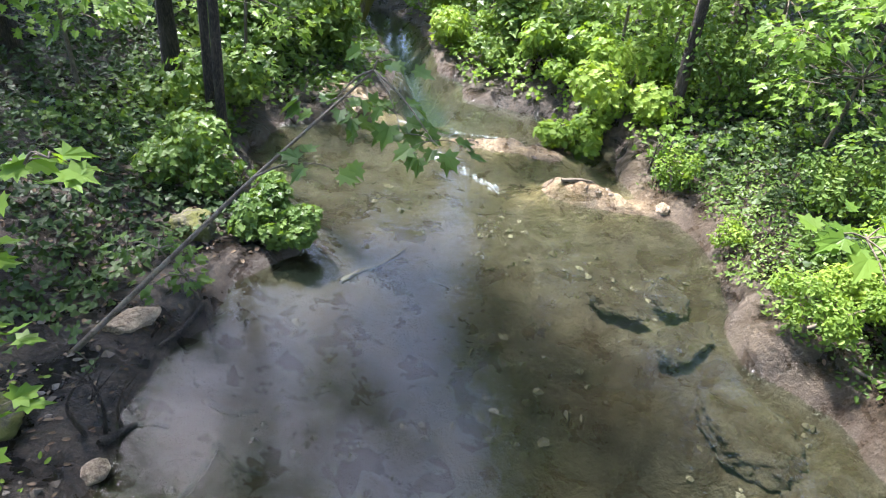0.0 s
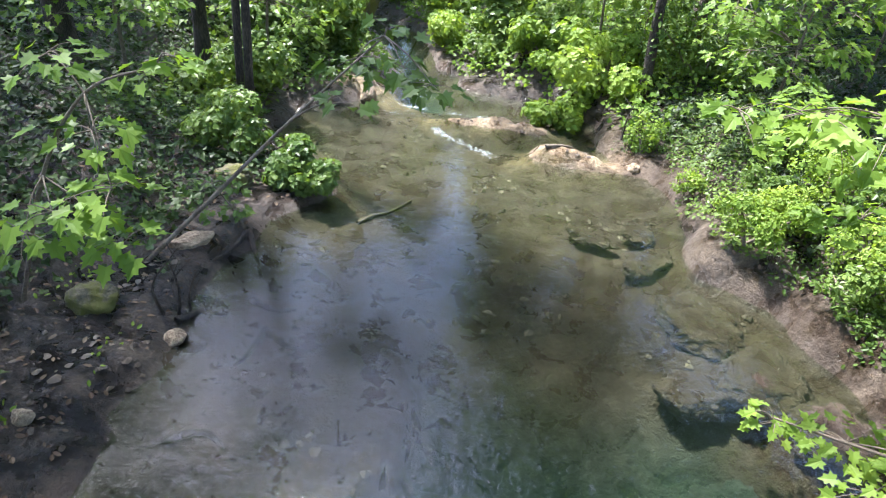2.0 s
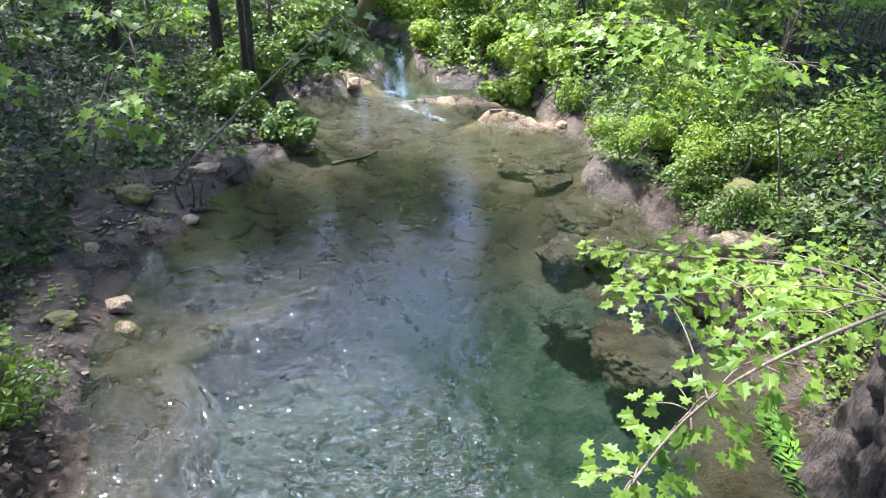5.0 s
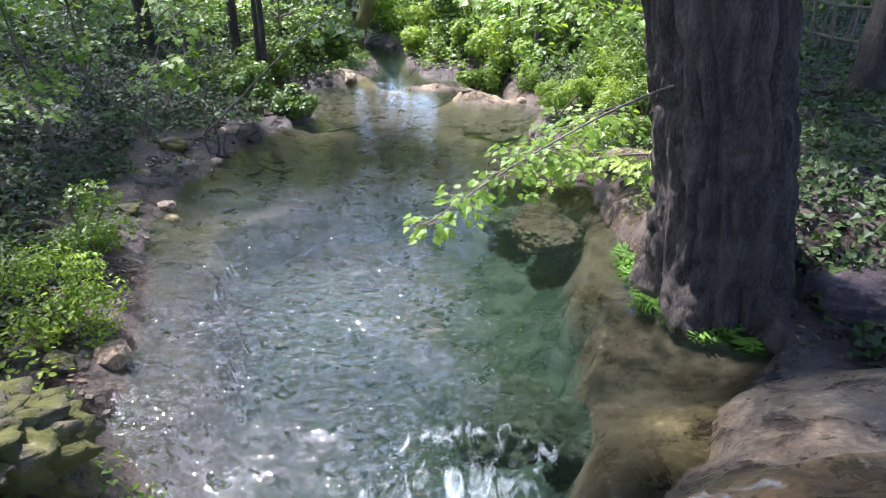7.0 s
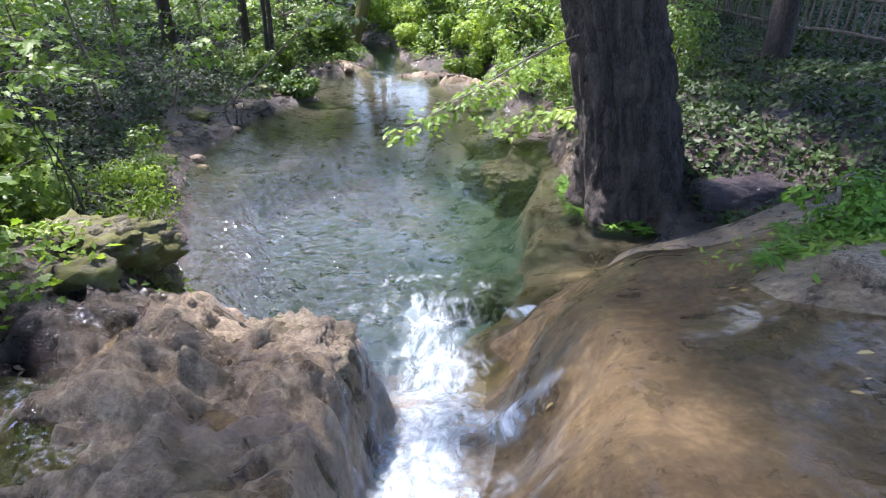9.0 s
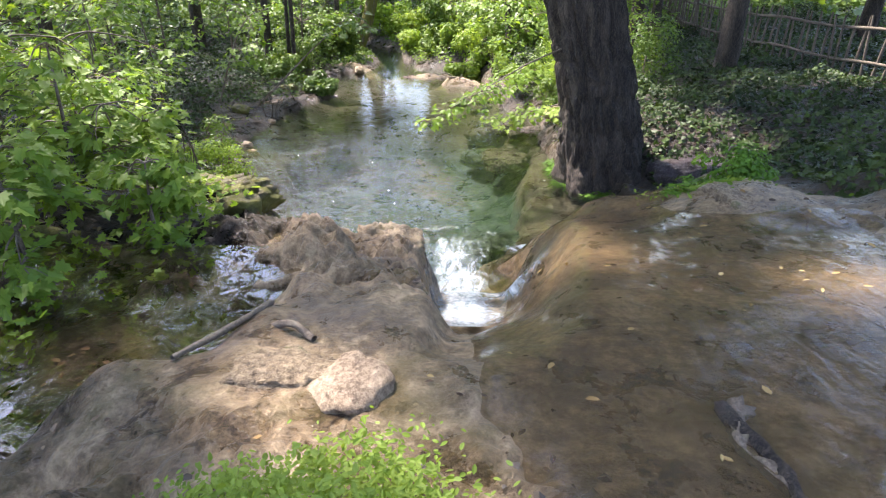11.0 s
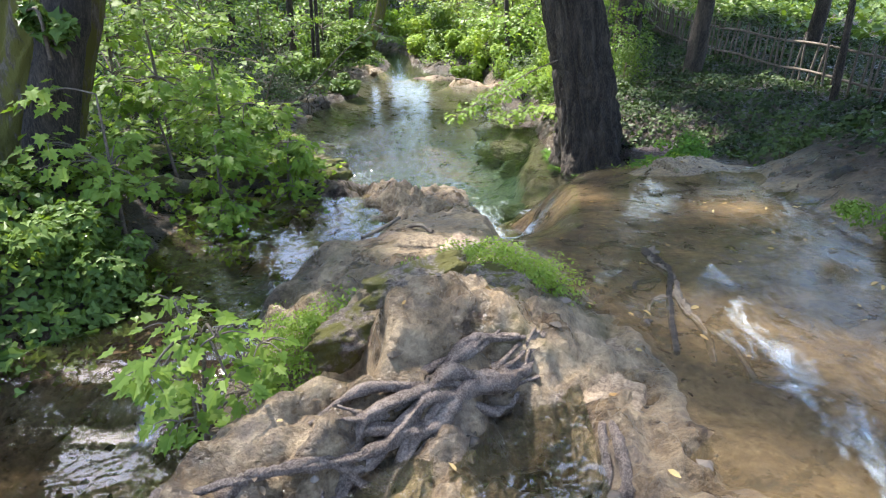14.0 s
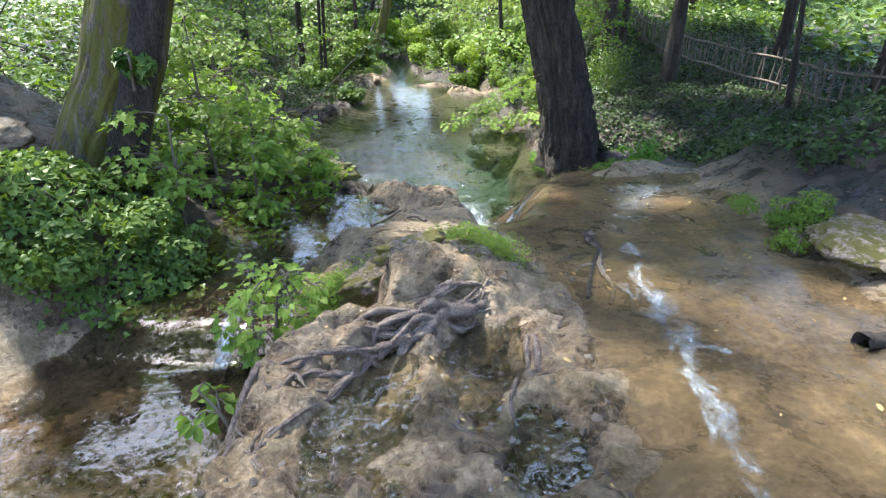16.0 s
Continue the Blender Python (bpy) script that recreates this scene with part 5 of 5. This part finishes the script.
for s, pts in enumerate([[(-1.74, 4.0), (-1.6, 4.2), (-1.45, 4.32), (-1.25, 4.6)], [(1.43, -6.6), (1.48, -6.9), (1.36, -7.25), (1.22, -7.75)], [(1.40, -7.0), (1.25, -7.08), (1.2, -7.2)], [(-0.75, -5.7), (-0.4, -5.95), (0.0, -6.1), (0.15, -6.2)], [(-0.3, -6.35), (-0.15, -6.05), (-0.1, -5.9)], [(0.3, 5.7), (0.6, 5.75), (0.85, 5.85)], [(2.2, 2.75), (2.0, 3.0), (1.9, 3.1)], [(2.5, -8.3), (2.85, -8.2), (3.1, -8.25)]]):
    root("bare fallen branch lying in the shallow water", pts, (0.02, 0.022, 0.012, 0.018, 0.012, 0.02, 0.012, 0.05)[s], 0.012, BARK if s in (1, 2, 7) else TWIG, 1.1, 950 + s, "fallen_branch", "branch", 0.2)
for s, pts in enumerate([[(1.5, -6.58), (1.43, -6.74), (1.48, -6.95), (1.42, -7.12)], [(1.46, -7.05), (1.4, -7.3), (1.42, -7.55), (1.36, -7.8)], [(1.42, -7.2), (1.27, -7.28), (1.2, -7.42)], [(1.38, -6.98), (1.3, -7.12), (1.17, -7.16)], [(1.44, -7.5), (1.5, -7.66), (1.47, -7.9)]]):
    root("crusted brown branch stranded on the wet shelf", pts, (0.024, 0.022, 0.014, 0.012, 0.012)[s], 0.01, TWIG, 0.7, 990 + s, "fallen_branch", "branch", 0.45)
root("mossy fallen log in the undergrowth", [(-2.9, -5.6), (-2.3, -5.1), (-1.75, -4.7)], 0.09, 0.07, MOSSY, 0.6, 970, "log", "log", 0.1)
root("mossy fallen log in the undergrowth", [(-2.2, -4.4), (-1.7, -4.35), (-1.3, -4.25)], 0.06, 0.05, MOSSY, 0.6, 971, "log", "log", 0.1)
for s, (x, y, h) in enumerate([(-2.78, 2.3, 0.45), (-2.72, 2.36, 0.35), (-2.85, 2.25, 0.5), (1.3, 6.0, 0.5), (1.45, 5.9, 0.4), (-1.86, -2.7, 1.3)]):
    g = float(land(x, y))
    e = thing("dead_shrub", "bare dry twigs standing on the bank", "twigs", "", (x, y, g))
    r_ = np.random.default_rng(980 + s)
    top = np.array((x + r_.normal() * 0.08, y + r_.normal() * 0.05, g + h))
    part("stem", tube("stem", [(x, y, g - 0.03), (x + r_.normal() * 0.03, y, g + h * 0.5), top], [0.012 + h * 0.006, 0.009, 0.003], BARK, 6, 0.1, s), e)
    for q in range(5):
        b = np.array((x, y, g)) + (top - (x, y, g)) * r_.uniform(0.3, 0.9)
        part("twig", tube("twig", [b, b + (r_.normal() * 0.1, r_.normal() * 0.1, h * 0.25)], [0.005, 0.002], BARK, 5, 0.05, s), e)

# ---------------------------------------------------------------- fence on the slope
FENCE = [(6.3, 10.5), (5.95, 7.8), (5.75, 5.2), (5.85, 3.2), (6.15, 1.2), (6.45, -0.9), (6.9, -2.6)]
fence = thing("fence", "rustic fence of thin grey sticks on the slope", "fence", "", (*FENCE[2], float(land(*FENCE[2]))))
stick = tube("picket", [(0, 0, -0.12), (0.005, 0.0, 0.4), (0.0, 0.0, 0.82)], [0.021, 0.019, 0.013], FENCEWOOD, 6, 0.1, 3, 3)
for a, b in zip(FENCE, FENCE[1:]):
    L = math.dist(a, b)
    for rail in (0.22, 0.66):
        q = [(a[0] + (b[0] - a[0]) * t, a[1] + (b[1] - a[1]) * t) for t in (0, 0.33, 0.66, 1)]
        part("rail", tube("rail", [(x, y, float(land(x, y, False)) + rail) for x, y in q], [0.022, 0.024, 0.022, 0.02], FENCEWOOD, 7, 0.12, int(L * 10), 4), fence)
    for t in np.arange(0, 1, 0.19 / L):
        x, y = a[0] + (b[0] - a[0]) * t, a[1] + (b[1] - a[1]) * t
        p = part("picket", stick, fence)
        p.matrix_basis = pose(x, y, float(land(x, y, False)), rng.normal() * 3, rng.normal() * 4, rng.uniform(0, 360))

# ---------------------------------------------------------------- white water


def foam(name, label, xs, ys, z, cover):
    me = sheet(name, xs, ys, z, FOAM)
    X, Y = np.meshgrid(xs, ys)
    me.attributes.new("cover", "FLOAT", "POINT").data.foreach_set("value", np.clip(cover(X, Y), -1, 1.5).astype(np.float32).ravel())
    return tagged(new(name, me), label, "water", kind="structure")


meander = lambda x, y: (x + 0.07 * fbm(x * 3, y * 3, 3, 55), y)
foam("white_water", "white water rushing through the gap into the pool", np.arange(-0.5, 1.95, 0.025), np.arange(-5.8, -2.0, 0.025),
     lambda x, y: np.maximum.reduce([film_height(x, y) + 0.02, land(x, y, False) + 0.045, 0.012 + 0 * x]) + 0.05 * np.maximum(fbm(x * 5, y * 5, 3, 51), 0) * hump(x, y, 0.6, -3.1, 0.4, 0.6) + 0.05 * hump(x, y, 1.27, -2.95, 0.14, 0.12),
     lambda x, y: np.maximum.reduce([0.85 * hump(x, y, 0.6, -3.15, 0.26, 0.34), 0.52 * hump(x, y, 0.58, -2.9, 0.5, 0.42), 0.9 * along(x, y, [(0.62, -3.4), (0.7, -4.2)], 0.27), 1.0 * along(x, y, [(0.7, -4.2), (0.74, -5.0)], 0.25), 1.05 * along(x, y, [(0.74, -5.0), (0.7, -5.45)], 0.17), 0.8 * along(x, y, [(0.8, -4.2), (1.05, -4.5)], 0.16), 0.8 * hump(x, y, 1.27, -2.95, 0.16, 0.14), 0.48 * along(x, y, [(1.3, -3.0), (1.5, -3.06), (1.72, -3.12)], 0.07), 0.3 * along(*meander(x, y), [(-0.05, -3.0), (0.2, -2.55), (0.6, -2.35), (1.0, -2.55)], 0.08)]))
foam("white_water", "narrow white rapid running over the shelf", np.arange(1.15, 2.2, 0.025), np.arange(-9.8, -6.7, 0.025), lambda x, y: film_height(x, y) + 0.03 + 0.02 * np.maximum(fbm(x * 9, y * 9, 3, 52), 0),
     lambda x, y: np.maximum.reduce([0.36 * along(*meander(x, y), [(1.66, -6.95), (1.66, -7.3), (1.62, -7.6)], 0.15), 0.5 * along(*meander(x, y), [(1.62, -7.6), (1.6, -7.9), (1.66, -8.3)], 0.14), 0.5 * along(*meander(x, y), [(1.66, -8.3), (1.6, -8.6), (1.55, -9.0), (1.5, -9.5)], 0.09), 0.6 * along(x, y, [(1.66, -8.34), (1.8, -8.38)], 0.03)]))
foam("white_water", "little white spill from the side pool", np.arange(-1.6, -0.7, 0.03), np.arange(-8.0, -7.1, 0.03), lambda x, y: 0.985 - 0.15 * step(-7.25, -7.75, y), lambda x, y: 0.6 * along(x, y, [(-1.2, -7.35), (-1.15, -7.7)], 0.08))
foam("white_water", "small white rapid at the far lip", np.arange(-1.8, 0.4, 0.03), np.arange(5.2, 7.6, 0.03), lambda x, y: np.maximum(land(x, y, False), 0) + 0.02,
     lambda x, y: np.maximum.reduce([0.42 * along(x, y, [(-1.05, 6.35), (-0.75, 5.95), (-0.3, 5.6)], 0.11), 0.6 * along(x, y, [(-1.5, 7.15), (-1.2, 7.1)], 0.06), 0.5 * along(x, y, [(-0.9, 7.0), (-0.3, 6.95), (0.1, 6.8)], 0.05)]))

# ---------------------------------------------------------------- litter and gravel


def scatter_flat(name, label, n, box, keep, size, kind, mat, seed, up=0.012, category="leaves", water=False):
    rng = np.random.default_rng(seed)
    x, y = rng.uniform(box[0], box[2], n), rng.uniform(box[1], box[3], n)
    ok = keep(x, y) > rng.uniform(0, 1, n)
    x, y = x[ok], y[ok]
    z = np.maximum(land(x, y), film_height(x, y) if water else -9) + up
    P = np.stack([x, y, z], -1)
    N = slope(x, y) + 0.12 * rng.normal(size=P.shape)
    return tagged(new(name, leaf_mesh(name, P, N, rng.uniform(*size, len(x)), kind, mat, rng)), label, category, kind="stuff")


scatter_flat("fallen_leaves", "yellow and pale fallen leaves on the wet shelf", 480, (-0.5, -9.3, 3.4, -3.6), lambda x, y: (1 - step(0.4, 0.1, np.abs(x - 0.75)) * step(-5.9, -5.6, y)) * (0.18 + 0.5 * along(x, y, [(1.7, -4.6), (2.4, -6.0), (2.6, -8)], 0.3) + 0.5 * along(x, y, [(0.8, -6.6), (1.0, -7.1)], 0.25) + 0.3 * hump(x, y, 0.2, -8.4, 0.8, 0.5)), (0.02, 0.05), "oval", LITTER, 61, 0.014, water=True)
scatter_flat("fallen_leaves", "brown leaf litter on the left bank", 5200, (-4.2, -7.6, -0.8, 6), lambda x, y: step(0.03, 0.2, wet(x, y)), (0.02, 0.06), "oval", LEAFMOULD, 62, 0.01)
scatter_flat("fallen_leaves", "brown leaf litter under the right slope", 2600, (1.2, -9.5, 4.6, 6), lambda x, y: step(0.03, 0.2, wet(x, y)) * np.where(y < -3, step(2.4, 3.0, x), 1), (0.02, 0.06), "oval", LEAFMOULD, 63, 0.01)


def gravel(name, label, n, box, keep, size, mat, seed):
    rng = np.random.default_rng(seed)
    x, y = rng.uniform(box[0], box[2], n), rng.uniform(box[1], box[3], n)
    ok = keep(x, y) > rng.uniform(0, 1, n)
    x, y = x[ok], y[ok]
    n = len(x)
    U = np.array([(1, 0, 0), (0, 1, 0), (-1, 0, 0), (0, -1, 0), (0.7, 0.7, 0.1), (-0.7, 0.7, 0), (-0.6, -0.8, 0.05), (0.8, -0.6, 0), (0.1, 0.1, 0.7), (0, 0, -0.6)], float)
    F = [(8, 0, 4), (8, 4, 1), (8, 1, 5), (8, 5, 2), (8, 2, 6), (8, 6, 3), (8, 3, 7), (8, 7, 0), (9, 4, 0), (9, 1, 4), (9, 5, 1), (9, 2, 5), (9, 6, 2), (9, 3, 6), (9, 7, 3), (9, 0, 7)]
    a = rng.uniform(0, 6.28, n)
    s = rng.uniform(*size, n) ** 1.0
    V = U[None] * (1 + 0.25 * rng.normal(size=(n, 10, 1))) * s[:, None, None] * rng.uniform(0.6, 1.2, (n, 1, 3))
    c, q = np.cos(a)[:, None], np.sin(a)[:, None]
    V = np.stack([V[..., 0] * c - V[..., 1] * q, V[..., 0] * q + V[..., 1] * c, V[..., 2]], -1)
    V += np.stack([x, y, land(x, y) + 0.2 * s], -1)[:, None, :]
    me = array_mesh(name, V.reshape(-1, 3), (np.array(F)[None] + (np.arange(n) * 10)[:, None, None]).reshape(-1, 3), 3, mat)
    return tagged(new(name, me), label, "gravel", kind="stuff")


gravel("gravel", "loose pebbles on the muddy bank", 900, (-3.9, -2.6, -1.2, 3.2), lambda x, y: step(-0.05, 0.1, wet(x, y)) * step(0.9, 0.4, wet(x, y)), (0.008, 0.032), STONES, 71)
gravel("gravel", "grit and small stones on the stream bed", 1300, (-2.8, 0.5, 1.7, 7.5), lambda x, y: step(-0.32, -0.25, land(x, y)) * step(0.0, -0.2, wet(x, y)) * step(-0.3, 0.4, vnoise(x * 2, y * 2, 44)), (0.01, 0.04), STONES, 72)
scatter_flat("fallen_leaves", "scraps of brown leaf and twig on the travertine", 900, (-1.2, -9.3, 1.4, -4.2), lambda x, y: step(0.95, 1.02, land(x, y)) * step(0.0, 0.5, vnoise(x * 2.5, y * 2.5, 64)), (0.015, 0.04), "oval", LEAFMOULD, 64, 0.008)
gravel("gravel", "small stones beside the channel and roots", 800, (-2.0, -9.6, 1.2, -6.8), lambda x, y: 0.25 + 0.6 * step(0, 0.5, vnoise(x * 3, y * 3, 45)), (0.008, 0.03), STONES, 73)
